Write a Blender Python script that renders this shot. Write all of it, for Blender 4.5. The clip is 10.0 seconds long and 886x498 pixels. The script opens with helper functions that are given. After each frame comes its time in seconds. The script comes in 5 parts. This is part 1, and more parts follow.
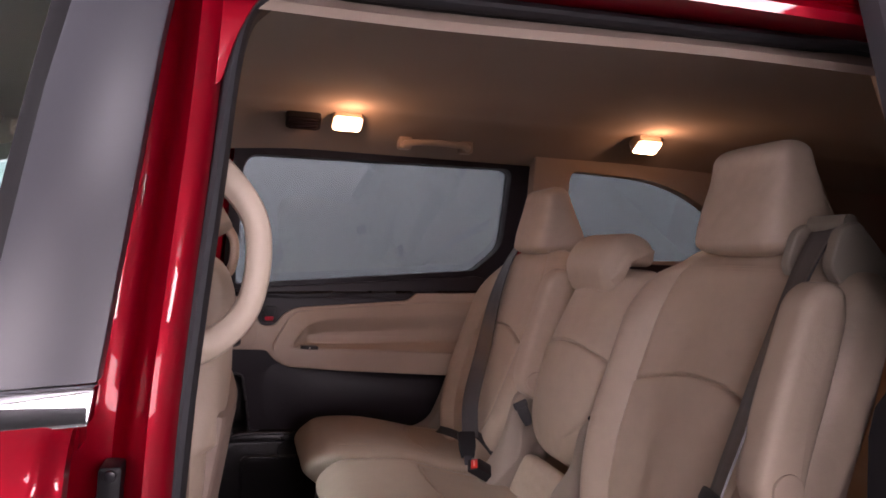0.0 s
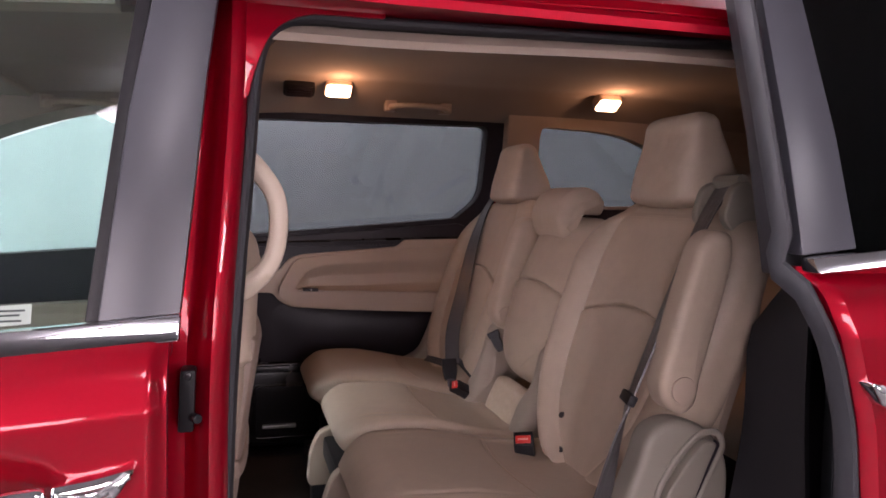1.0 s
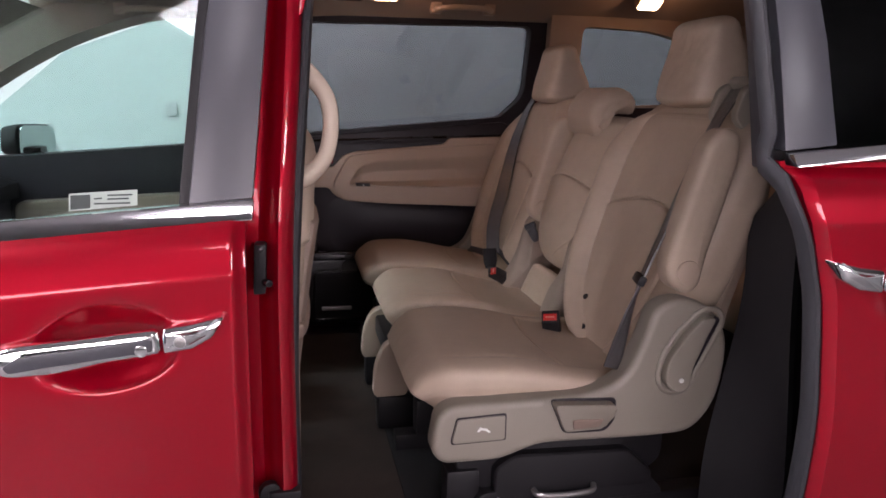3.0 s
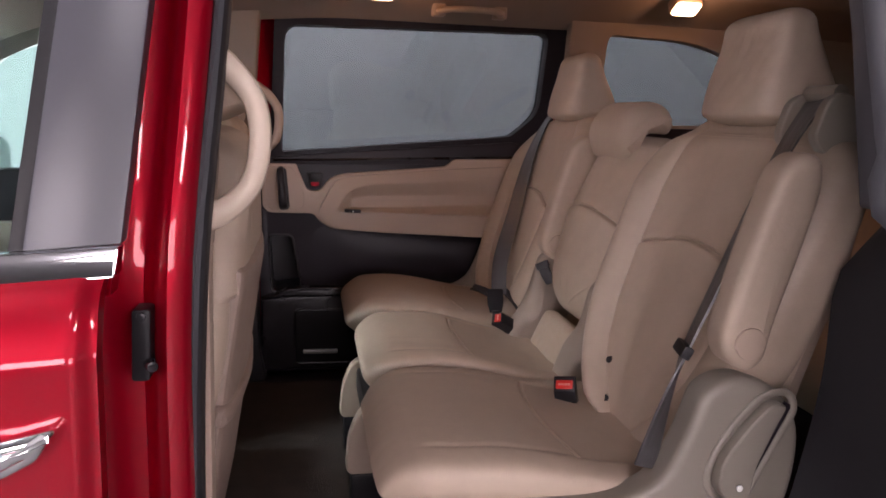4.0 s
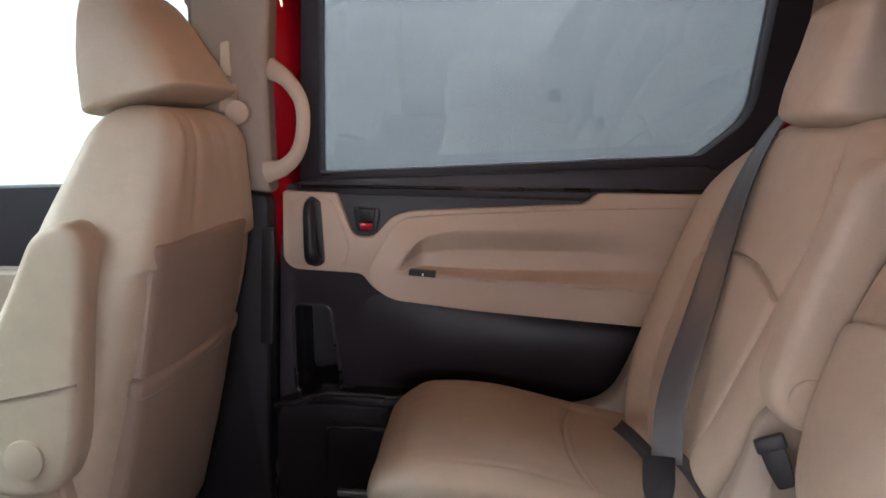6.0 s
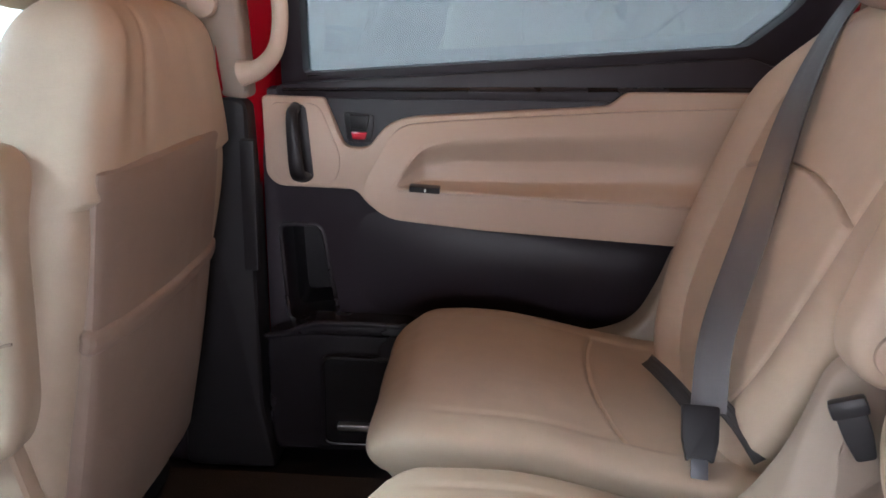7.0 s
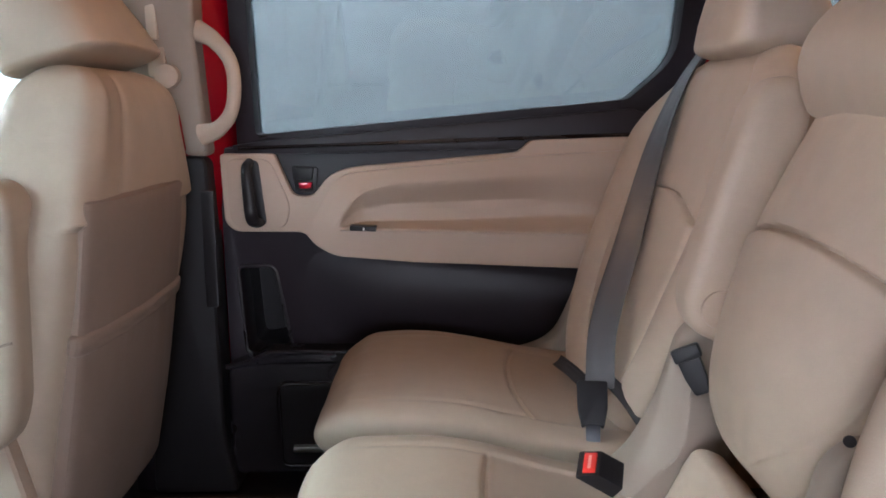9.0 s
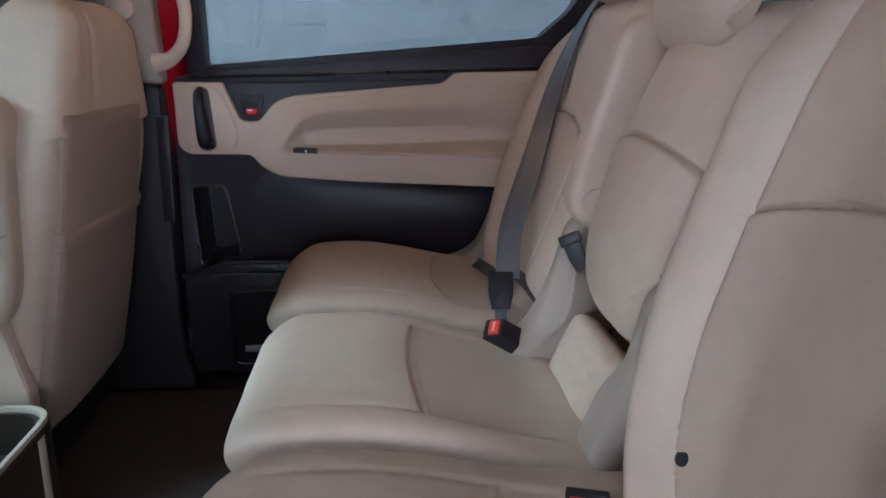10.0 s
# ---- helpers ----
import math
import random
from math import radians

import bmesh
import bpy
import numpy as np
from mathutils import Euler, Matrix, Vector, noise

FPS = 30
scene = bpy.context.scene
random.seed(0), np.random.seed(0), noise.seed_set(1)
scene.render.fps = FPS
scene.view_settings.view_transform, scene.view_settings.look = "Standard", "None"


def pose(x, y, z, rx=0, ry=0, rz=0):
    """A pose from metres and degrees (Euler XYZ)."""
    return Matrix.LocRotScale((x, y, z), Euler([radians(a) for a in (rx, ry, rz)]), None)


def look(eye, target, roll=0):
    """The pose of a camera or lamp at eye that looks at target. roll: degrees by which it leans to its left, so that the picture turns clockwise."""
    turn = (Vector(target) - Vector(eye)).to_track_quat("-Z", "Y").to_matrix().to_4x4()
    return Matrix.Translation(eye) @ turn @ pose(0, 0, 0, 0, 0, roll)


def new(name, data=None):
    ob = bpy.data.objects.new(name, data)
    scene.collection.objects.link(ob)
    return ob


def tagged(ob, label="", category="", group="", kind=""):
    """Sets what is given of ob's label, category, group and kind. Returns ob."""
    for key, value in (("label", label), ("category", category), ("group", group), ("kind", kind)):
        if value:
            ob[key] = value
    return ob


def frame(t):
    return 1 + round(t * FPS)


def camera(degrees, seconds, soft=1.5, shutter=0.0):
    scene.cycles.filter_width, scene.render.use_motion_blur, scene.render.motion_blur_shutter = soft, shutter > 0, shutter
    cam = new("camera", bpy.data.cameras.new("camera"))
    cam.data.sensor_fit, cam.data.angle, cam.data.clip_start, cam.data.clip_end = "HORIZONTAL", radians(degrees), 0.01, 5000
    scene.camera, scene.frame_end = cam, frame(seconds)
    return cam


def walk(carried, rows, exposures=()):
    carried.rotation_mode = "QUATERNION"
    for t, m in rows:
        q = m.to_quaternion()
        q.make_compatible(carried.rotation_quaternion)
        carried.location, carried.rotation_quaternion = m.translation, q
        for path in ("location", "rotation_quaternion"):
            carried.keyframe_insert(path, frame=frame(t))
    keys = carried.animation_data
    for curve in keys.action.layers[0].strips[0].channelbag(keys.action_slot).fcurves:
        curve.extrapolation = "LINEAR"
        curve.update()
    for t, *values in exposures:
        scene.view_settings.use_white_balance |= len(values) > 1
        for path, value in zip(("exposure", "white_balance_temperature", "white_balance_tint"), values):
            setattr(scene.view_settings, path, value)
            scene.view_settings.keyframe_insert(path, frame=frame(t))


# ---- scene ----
cam = camera(61.5, 10.0, soft=1.7)
PATH = [
    (0, (-0.213, -0.556, 1.22), (0.314, 1.373, 1.25), 2.3),
    (0.5, (-0.251, -0.624, 1.242), (0.344, 1.285, 1.213), 0.7),
    (1, (-0.256, -0.833, 1.25), (0.29, 1.087, 1.123), 1.2),
    (1.5, (-0.266, -1.001, 1.283), (0.173, 0.94, 1.088), 1.3),
    (2, (-0.275, -1.051, 1.267), (0.14, 0.883, 0.97), 0.8),
    (2.5, (-0.272, -1.053, 1.272), (0.122, 0.867, 0.876), 0.7),
    (2.7, (-0.272, -1.049, 1.269), (0.129, 0.869, 0.87), 0.9),
    (3.8, (-0.167, -0.766, 1.238), (0.201, 1.166, 0.873), 1.6),
    (4, (-0.139, -0.678, 1.242), (0.217, 1.26, 0.898), 1.8),
    (4.5, (-0.041, -0.45, 1.246), (0.306, 1.496, 0.945), 2.1),
    (5, (0.063, -0.232, 1.269), (0.204, 1.743, 0.982), 3.4),
    (5.2, (0.066, -0.13, 1.261), (0.144, 1.845, 0.955), 3.5),
    (6.3, (0.107, 0.384, 1.22), (-0.007, 2.353, 0.888), 2.0),
    (6.5, (0.097, 0.422, 1.224), (-0.02, 2.374, 0.801), 1.8),
    (7, (0.089, 0.46, 1.226), (0.004, 2.366, 0.628), 1.6),
    (7.5, (0.08, 0.44, 1.235), (0.07, 2.34, 0.61), 1.2),
    (8, (0.085, 0.378, 1.222), (0.177, 2.3, 0.676), 1.0),
    (8.5, (0.095, 0.314, 1.185), (0.017, 2.258, 0.721), -0.7),
    (9, (0.151, 0.248, 1.178), (0.158, 2.212, 0.802), -0.3),
    (9.5, (0.172, 0.187, 1.153), (0.26, 2.132, 0.697), 0.5),
    (10, (0.16, 0.033, 1.155), (0.329, 1.96, 0.645), 0.5),
]
EXPOSURES = [(0.0, 0.2, 6650, 36), (0.5, 0.22, 6650, 36), (1.5, 0.12, 6600, 34), (2.7, 0.04, 6550, 31), (3.8, 0.2, 6650, 33), (4.5, 0.64, 6600, 29), (5.2, 0.75, 6550, 25), (6.3, 1.06, 6150, 19), (7.0, 1.32, 6000, 17), (8.5, 1.15, 5780, 14), (9.5, 1.12, 5550, 13), (10.0, 0.82, 5250, 12)]
walk(cam, [(t, look(eye, target, roll)) for t, eye, target, roll in PATH], EXPOSURES)

# ---- world and lights ----
world = bpy.data.worlds.new("world")
scene.world = world
world.use_nodes = True
world.node_tree.nodes["Background"].inputs[0].default_value = (0.6, 0.75, 0.8, 1)
world.node_tree.nodes["Background"].inputs[1].default_value = 0.08


STUDIO = (0.93, 1.0, 0.98)


def lamp(place, power, colour, radius):
    d = bpy.data.lights.new("cabin_lamp", "POINT")
    d.energy, d.color, d.shadow_soft_size = power, colour, radius
    ob = new("cabin_lamp", d)
    ob.location = place


# the two lit lamps on the headliner
lamp((0.058, 1.385, 1.572), 0.6, (1.0, 0.52, 0.24), 0.012)
lamp((0.945, 1.350, 1.572), 0.6, (1.0, 0.52, 0.24), 0.012)


# ---- materials ----
def material(name, colour, rough=0.5, metal=0.0, vary=0.08, scale=6.0, grain=400.0, bump=0.1, depth=0.0006, coat=0.0, coat_rough=0.03,
             emit=0.0, emit_colour=(1, 1, 1), sheen=0.0, spec=0.5, wrinkle=0.0):
    m = bpy.data.materials.new(name)
    m.use_nodes = True
    nt = m.node_tree
    b = nt.nodes["Principled BSDF"]
    tex = nt.nodes.new("ShaderNodeTexCoord")
    n1 = nt.nodes.new("ShaderNodeTexNoise")
    n1.inputs["Scale"].default_value, n1.inputs["Detail"].default_value = scale, 6
    n2 = nt.nodes.new("ShaderNodeTexNoise")
    n2.inputs["Scale"].default_value, n2.inputs["Detail"].default_value = grain, 3
    mix = nt.nodes.new("ShaderNodeMix")
    mix.data_type = "RGBA"
    mix.inputs[6].default_value = (*[c * (1 - vary) for c in colour], 1)
    mix.inputs[7].default_value = (*[min(1, c * (1 + vary)) for c in colour], 1)
    add = nt.nodes.new("ShaderNodeMath")
    add.operation = "MULTIPLY_ADD"
    add.inputs[1].default_value, add.inputs[2].default_value = 0.35, 0.0
    blend = nt.nodes.new("ShaderNodeMath")
    blend.operation = "ADD"
    nt.links.new(tex.outputs["Object"], n1.inputs["Vector"])
    nt.links.new(tex.outputs["Object"], n2.inputs["Vector"])
    nt.links.new(n2.outputs["Fac"], add.inputs[0])
    nt.links.new(n1.outputs["Fac"], blend.inputs[0])
    nt.links.new(add.outputs[0], blend.inputs[1])
    ramp = nt.nodes.new("ShaderNodeMapRange")
    ramp.inputs[1].default_value, ramp.inputs[2].default_value = 0.35, 1.0
    nt.links.new(blend.outputs[0], ramp.inputs[0])
    nt.links.new(ramp.outputs[0], mix.inputs[0])
    nt.links.new(mix.outputs[2], b.inputs["Base Color"])
    rr = nt.nodes.new("ShaderNodeMapRange")
    rr.inputs[3].default_value, rr.inputs[4].default_value = max(0.02, rough * 0.88), min(1, rough * 1.12)
    nt.links.new(n1.outputs["Fac"], rr.inputs[0])
    nt.links.new(rr.outputs[0], b.inputs["Roughness"])
    b.inputs["Metallic"].default_value = metal
    b.inputs["Specular IOR Level"].default_value = spec
    b.inputs["Coat Weight"].default_value, b.inputs["Coat Roughness"].default_value = coat, coat_rough
    b.inputs["Sheen Weight"].default_value = sheen
    if wrinkle:
        n3 = nt.nodes.new("ShaderNodeTexNoise")
        n3.inputs["Scale"].default_value, n3.inputs["Detail"].default_value, n3.inputs["Distortion"].default_value = 26.0, 5, 1.2
        b3 = nt.nodes.new("ShaderNodeBump")
        b3.inputs["Strength"].default_value, b3.inputs["Distance"].default_value = wrinkle, 0.004
        nt.links.new(tex.outputs["Object"], n3.inputs["Vector"])
        nt.links.new(n3.outputs["Fac"], b3.inputs["Height"])
        nt.links.new(b3.outputs[0], b.inputs["Normal"])
    if bump:
        bp = nt.nodes.new("ShaderNodeBump")
        if wrinkle:
            nt.links.new(b3.outputs[0], bp.inputs["Normal"])
        bp.inputs["Strength"].default_value, bp.inputs["Distance"].default_value = bump, depth
        nt.links.new(n2.outputs["Fac"], bp.inputs["Height"])
        nt.links.new(bp.outputs[0], b.inputs["Normal"])
    if emit:
        b.inputs["Emission Color"].default_value, b.inputs["Emission Strength"].default_value = (*emit_colour, 1), emit
    return m


def glass(name, tint, gloss=0.9, ior=1.48):
    """Thin pane: tinted see-through with a Fresnel mirror on it."""
    m = bpy.data.materials.new(name)
    m.use_nodes = True
    nt = m.node_tree
    nt.nodes.remove(nt.nodes["Principled BSDF"])
    out = nt.nodes["Material Output"]
    tr = nt.nodes.new("ShaderNodeBsdfTransparent")
    tr.inputs[0].default_value = (*tint, 1)
    gl = nt.nodes.new("ShaderNodeBsdfGlossy")
    gl.inputs["Roughness"].default_value = 0.02
    gl.inputs[0].default_value = (gloss, gloss, gloss, 1)
    fr = nt.nodes.new("ShaderNodeFresnel")
    fr.inputs[0].default_value = ior
    mx = nt.nodes.new("ShaderNodeMixShader")
    nt.links.new(fr.outputs[0], mx.inputs[0])
    nt.links.new(tr.outputs[0], mx.inputs[1])
    nt.links.new(gl.outputs[0], mx.inputs[2])
    nt.links.new(mx.outputs[0], out.inputs[0])
    return m


LEATHER = material("beige_leather", (0.46, 0.362, 0.278), 0.52, vary=0.06, scale=30, grain=700, bump=0.3, depth=0.0006, wrinkle=0.16)
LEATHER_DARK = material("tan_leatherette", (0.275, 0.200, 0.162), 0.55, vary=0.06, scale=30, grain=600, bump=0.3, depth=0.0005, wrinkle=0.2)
BEIGE = material("beige_plastic", (0.45, 0.347, 0.27), 0.5, vary=0.05, grain=900, bump=0.15, depth=0.0003)
TRIM_TAN = material("tan_plastic", (0.30, 0.24, 0.195), 0.6, vary=0.05, grain=900, bump=0.15, depth=0.0003)
TAUPE = material("taupe_plastic", (0.255, 0.224, 0.186), 0.48, vary=0.05, grain=900, bump=0.15, depth=0.0003)
IVORY = material("ivory_plastic", (0.56, 0.46, 0.36), 0.45, vary=0.04, grain=900, bump=0.12, depth=0.0003)
HEADLINER = material("headliner_cloth", (0.29, 0.23, 0.19), 0.95, vary=0.07, grain=1200, bump=0.3, depth=0.0006, sheen=0.2)
DARK = material("charcoal_plastic", (0.017, 0.013, 0.018), 0.42, spec=0.29, vary=0.15, grain=900, bump=0.25, depth=0.0004)
BLACK = material("black_plastic", (0.013, 0.012, 0.014), 0.42, spec=0.28, vary=0.15, grain=700, bump=0.15, depth=0.0003)
RUBBER = material("rubber", (0.017, 0.017, 0.021), 0.6, vary=0.12, grain=300, bump=0.1)
APPLIQUE = material("satin_black_panel", (0.058, 0.058, 0.070), 0.34, metal=0.0, vary=0.08, grain=1500, bump=0.05, depth=0.0002, spec=0.6)
CARPET = material("brown_carpet", (0.052, 0.039, 0.032), 0.95, vary=0.35, scale=14, grain=420, bump=0.9, depth=0.003)
GLOSS = material("gloss_black_plastic", (0.014, 0.012, 0.015), 0.27, vary=0.1, grain=700, bump=0.05, depth=0.0002)
BROWN = material("dark_brown_plastic", (0.018, 0.011, 0.008), 0.45, vary=0.15, grain=700, bump=0.1, depth=0.0003)
MAT = material("black_mat", (0.020, 0.020, 0.022), 0.8, vary=0.25, scale=20, grain=500, bump=0.6, depth=0.002)
RED = material("red_metallic_paint", (0.35, 0.0016, 0.013), 0.36, metal=0.5, spec=0.15, vary=0.04, scale=3, grain=2500, bump=0.04, depth=0.0002, coat=0.75, coat_rough=0.015)
CHROME = material("chrome", (0.88, 0.88, 0.89), 0.05, metal=1.0, vary=0.03, bump=0.0)
SILVER = material("brushed_silver", (0.42, 0.41, 0.40), 0.35, metal=0.9, vary=0.05, bump=0.02)
WEBBING = material("grey_webbing", (0.062, 0.059, 0.062), 0.30, spec=0.8, coat=0.3, coat_rough=0.28, vary=0.12, grain=900, bump=0.7, depth=0.001)
WEBBING_DARK = material("black_webbing", (0.028, 0.026, 0.028), 0.6, vary=0.12, grain=900, bump=0.7, depth=0.001)
REDBUTTON = material("red_button", (0.75, 0.03, 0.02), 0.35, vary=0.05, bump=0.0)
PALEPRINT = material("pale_red_print", (0.85, 0.35, 0.30), 0.5, vary=0.05, bump=0.0)
WHITEMARK = material("white_print", (0.75, 0.75, 0.72), 0.6, vary=0.05, bump=0.0)
LENS = material("lamp_lens", (0.9, 0.8, 0.65), 0.4, vary=0.02, bump=0.0, emit=12.0, emit_colour=(1.0, 0.64, 0.34))
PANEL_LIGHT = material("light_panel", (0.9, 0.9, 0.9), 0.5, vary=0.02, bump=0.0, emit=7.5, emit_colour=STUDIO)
# stronger glow of the panels added to light the cabin
FILL_PANEL = material("fill_light_panel", (0.9, 0.9, 0.9), 0.5, vary=0.02, bump=0.0, emit=26.0, emit_colour=STUDIO)
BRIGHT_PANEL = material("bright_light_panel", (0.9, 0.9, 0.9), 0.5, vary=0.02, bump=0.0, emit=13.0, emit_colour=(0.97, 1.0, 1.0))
# glow of the three softboxes added as fill light
SIDE_FILL = material("side_fill_diffuser", (0.9, 0.9, 0.9), 0.5, vary=0.02, bump=0.0, emit=7.5, emit_colour=(1.0, 0.98, 0.96))
KEY_FILL = material("key_fill_diffuser", (0.9, 0.9, 0.9), 0.5, vary=0.02, bump=0.0, emit=12.6, emit_colour=(1.0, 0.98, 0.96))
FRONT_FILL = material("front_fill_diffuser", (0.9, 0.9, 0.9), 0.5, vary=0.02, bump=0.0, emit=15.0, emit_colour=(1.0, 0.98, 0.96))
WALL = material("white_wall_paint", (0.72, 0.76, 0.75), 0.8, vary=0.05, scale=0.8, grain=60, bump=0.0)
CONCRETE = material("studio_floor", (0.13, 0.13, 0.13), 0.45, vary=0.12, scale=1.2, grain=40, bump=0.15, depth=0.001)
WALL_GREY = material("grey_wall_paint", (0.60, 0.60, 0.60), 0.85, vary=0.1, scale=0.8, grain=60, bump=0.15, depth=0.002)
CEILING = material("studio_ceiling", (0.16, 0.16, 0.165), 0.9, vary=0.1, scale=1.0, grain=30, bump=0.2)
TYRE = material("tyre_rubber", (0.02, 0.02, 0.02), 0.8, vary=0.1, grain=200, bump=0.3)
MIRROR = material("mirror_glass", (0.75, 0.8, 0.8), 0.03, metal=1.0, vary=0.01, bump=0.0)
CLEAR = glass("clear_glass", (0.80, 0.90, 0.885))
PRIVACY = glass("privacy_glass", (0.375, 0.40, 0.412), ior=1.54)
LABELWHITE = material("sticker_white", (0.40, 0.47, 0.42), 0.5, vary=0.03, bump=0.0)
LABELGREEN = material("sticker_dark", (0.03, 0.045, 0.04), 0.5, vary=0.05, bump=0.0)


# ---- mesh helpers ----
LOCAL = set()  # things whose parts are given from their own base


def link(name, me, mat, parent, label=""):
    me.materials.append(mat)
    ob = new(name, me)
    ob.parent = parent
    if parent and parent.type == "EMPTY" and parent not in LOCAL:
        ob.matrix_parent_inverse = Matrix.Translation(-parent.location)
    return tagged(ob, label) if label else ob


def part(name, bm, mat, parent, label="", flat=30.0):
    """Link a bmesh as one mesh object; faces that meet at less than flat degrees are smooth."""
    bmesh.ops.recalc_face_normals(bm, faces=bm.faces[:])
    for f in bm.faces:
        f.smooth = True
    for e in bm.edges:
        if len(e.link_faces) == 2 and e.calc_face_angle(0) > radians(flat):
            e.smooth = False
    me = bpy.data.meshes.new(name)
    bm.to_mesh(me)
    bm.free()
    return link(name, me, mat, parent, label)


def thing(name, label, category, at=(0, 0, 0), group=""):
    e = new(name)
    e.location = at
    return tagged(e, label, category, group)


def rounded(poly, radius, n=5):
    """Round the corners of a polygon. radius: one, or one for each corner."""
    out, k = [], len(poly)
    for i, p in enumerate(poly):
        r = radius[i] if isinstance(radius, (list, tuple)) else radius
        p = Vector(p)
        a, b = Vector(poly[i - 1]) - p, Vector(poly[(i + 1) % k]) - p
        d = min(r, a.length * 0.48, b.length * 0.48)
        if d < 1e-5:
            out.append(tuple(p))
            continue
        s, e = p + a.normalized() * d, p + b.normalized() * d
        for j in range(n + 1):
            t = j / n
            out.append(tuple((1 - t) ** 2 * s + 2 * t * (1 - t) * p + t * t * e))
    return out


def solid(poly, low, high, bevel=0.0, seg=2, holes=()):
    """A plate: outline and holes in 2D, low and high map a 2D point to its two faces."""
    bm = bmesh.new()
    loops = []
    for lp in (poly, *holes):
        vs = [bm.verts.new(high(*p)) for p in lp]
        loops.append(vs)
    if holes:
        flat = bmesh.new()
        for lp in (poly, *holes):
            fv = [flat.verts.new((p[0], p[1], 0)) for p in lp]
            for i, v in enumerate(fv):
                flat.edges.new((v, fv[(i + 1) % len(fv)]))
        bmesh.ops.triangle_fill(flat, edges=flat.edges[:], use_beauty=True)
        flat.verts.index_update()
        every = [v for lp in loops for v in lp]
        points = [p for lp in (poly, *holes) for p in lp]
        lows = [bm.verts.new(low(*p)) for p in points]
        for f in flat.faces:
            ids = [v.index for v in f.verts]
            bm.faces.new([every[i] for i in ids])
            bm.faces.new([lows[i] for i in reversed(ids)])
        flat.free()
        base = 0
        for lp in loops:
            k = len(lp)
            for i in range(k):
                j = (i + 1) % k
                bm.faces.new((lp[i], lp[j], lows[base + j], lows[base + i]))
            base += k
    else:
        vs = loops[0]
        lows = [bm.verts.new(low(*p)) for p in poly]
        k = len(vs)
        bm.faces.new(vs)
        bm.faces.new(list(reversed(lows)))
        for i in range(k):
            j = (i + 1) % k
            bm.faces.new((vs[j], vs[i], lows[i], lows[j]))
    bmesh.ops.recalc_face_normals(bm, faces=bm.faces[:])
    if bevel:
        edges = [e for e in bm.edges if len(e.link_faces) == 2 and e.calc_face_angle(0) > radians(50)]
        bmesh.ops.bevel(bm, geom=edges, offset=bevel, segments=seg, profile=0.6, affect="EDGES", clamp_overlap=True)
    return bm


def side(poly, y0, y1, bevel=0.0, seg=2, holes=()):
    """A plate in the X-Z plane between two depths; y0, y1 may be functions of x, z."""
    f0 = y0 if callable(y0) else (lambda x, z: y0)
    f1 = y1 if callable(y1) else (lambda x, z: y1)
    return solid(poly, lambda x, z: (x, f0(x, z), z), lambda x, z: (x, f1(x, z), z), bevel, seg, holes)


def box(x0, x1, y0, y1, z0, z1, bevel=0.004, seg=2):
    return solid([(x0, y0), (x1, y0), (x1, y1), (x0, y1)], lambda x, y: (x, y, z0), lambda x, y: (x, y, z1), bevel, seg)


def moved(bm, m):
    bmesh.ops.transform(bm, matrix=m, verts=bm.verts[:])
    return bm


def joined(*bms):
    """Several pieces of one part in one bmesh."""
    out = bms[0]
    for b in bms[1:]:
        me = bpy.data.meshes.new("piece")
        b.to_mesh(me)
        b.free()
        out.from_mesh(me)
        bpy.data.meshes.remove(me)
    return out


def smooth_path(points, n=8):
    """Catmull-Rom through points."""
    p = [Vector(q) for q in points]
    p = [2 * p[0] - p[1], *p, 2 * p[-1] - p[-2]]
    out = []
    for i in range(1, len(p) - 2):
        for j in range(n):
            t = j / n
            a, b, c, d = p[i - 1:i + 3]
            out.append(0.5 * ((2 * b) + (c - a) * t + (2 * a - 5 * b + 4 * c - d) * t * t + (3 * b - a - 3 * c + d) * t ** 3))
    out.append(p[-2])
    return out


def sweep(path, section, up=(0, 1, 0), closed=False, caps=True):
    """Sweep a closed 2D section (across, up) along a path."""
    bm = bmesh.new()
    rings, k = [], len(path)
    for i, p in enumerate(path):
        a = path[i - 1] if (i or closed) else p
        b = path[(i + 1) % k] if (i < k - 1 or closed) else p
        t = (Vector(b) - Vector(a)).normalized()
        u = Vector(up[i] if isinstance(up, list) else up)
        s = t.cross(u).normalized()
        w = s.cross(t).normalized()
        rings.append([bm.verts.new(Vector(p) + s * x + w * y) for x, y in (section(i / (k - 1)) if callable(section) else section)])
    n = len(rings[0])
    for i in range(k if closed else k - 1):
        r0, r1 = rings[i], rings[(i + 1) % k]
        for j in range(n):
            bm.faces.new((r0[j], r0[(j + 1) % n], r1[(j + 1) % n], r1[j]))
    if caps and not closed:
        bm.faces.new(list(reversed(rings[0])))
        bm.faces.new(rings[-1])
    return bm


def circle(rx, ry=None, n=12):
    ry = rx if ry is None else ry
    return [(rx * math.cos(2 * math.pi * i / n), ry * math.sin(2 * math.pi * i / n)) for i in range(n)]


def strap(path, width, across, thick=0.0018):
    """A flat belt along a path; across: the belt's width direction."""
    us = [-1, -0.6, -0.45, 0.0, 0.45, 0.6, 1]
    rise = [0.0, 0.0022, 0.0016, 0.003, 0.0016, 0.0022, 0.0]
    return sweep(path, [(r - thick, u * width / 2) for u, r in zip(us, rise)] + [(r + thick, u * width / 2) for u, r in zip(reversed(us), reversed(rise))], across)


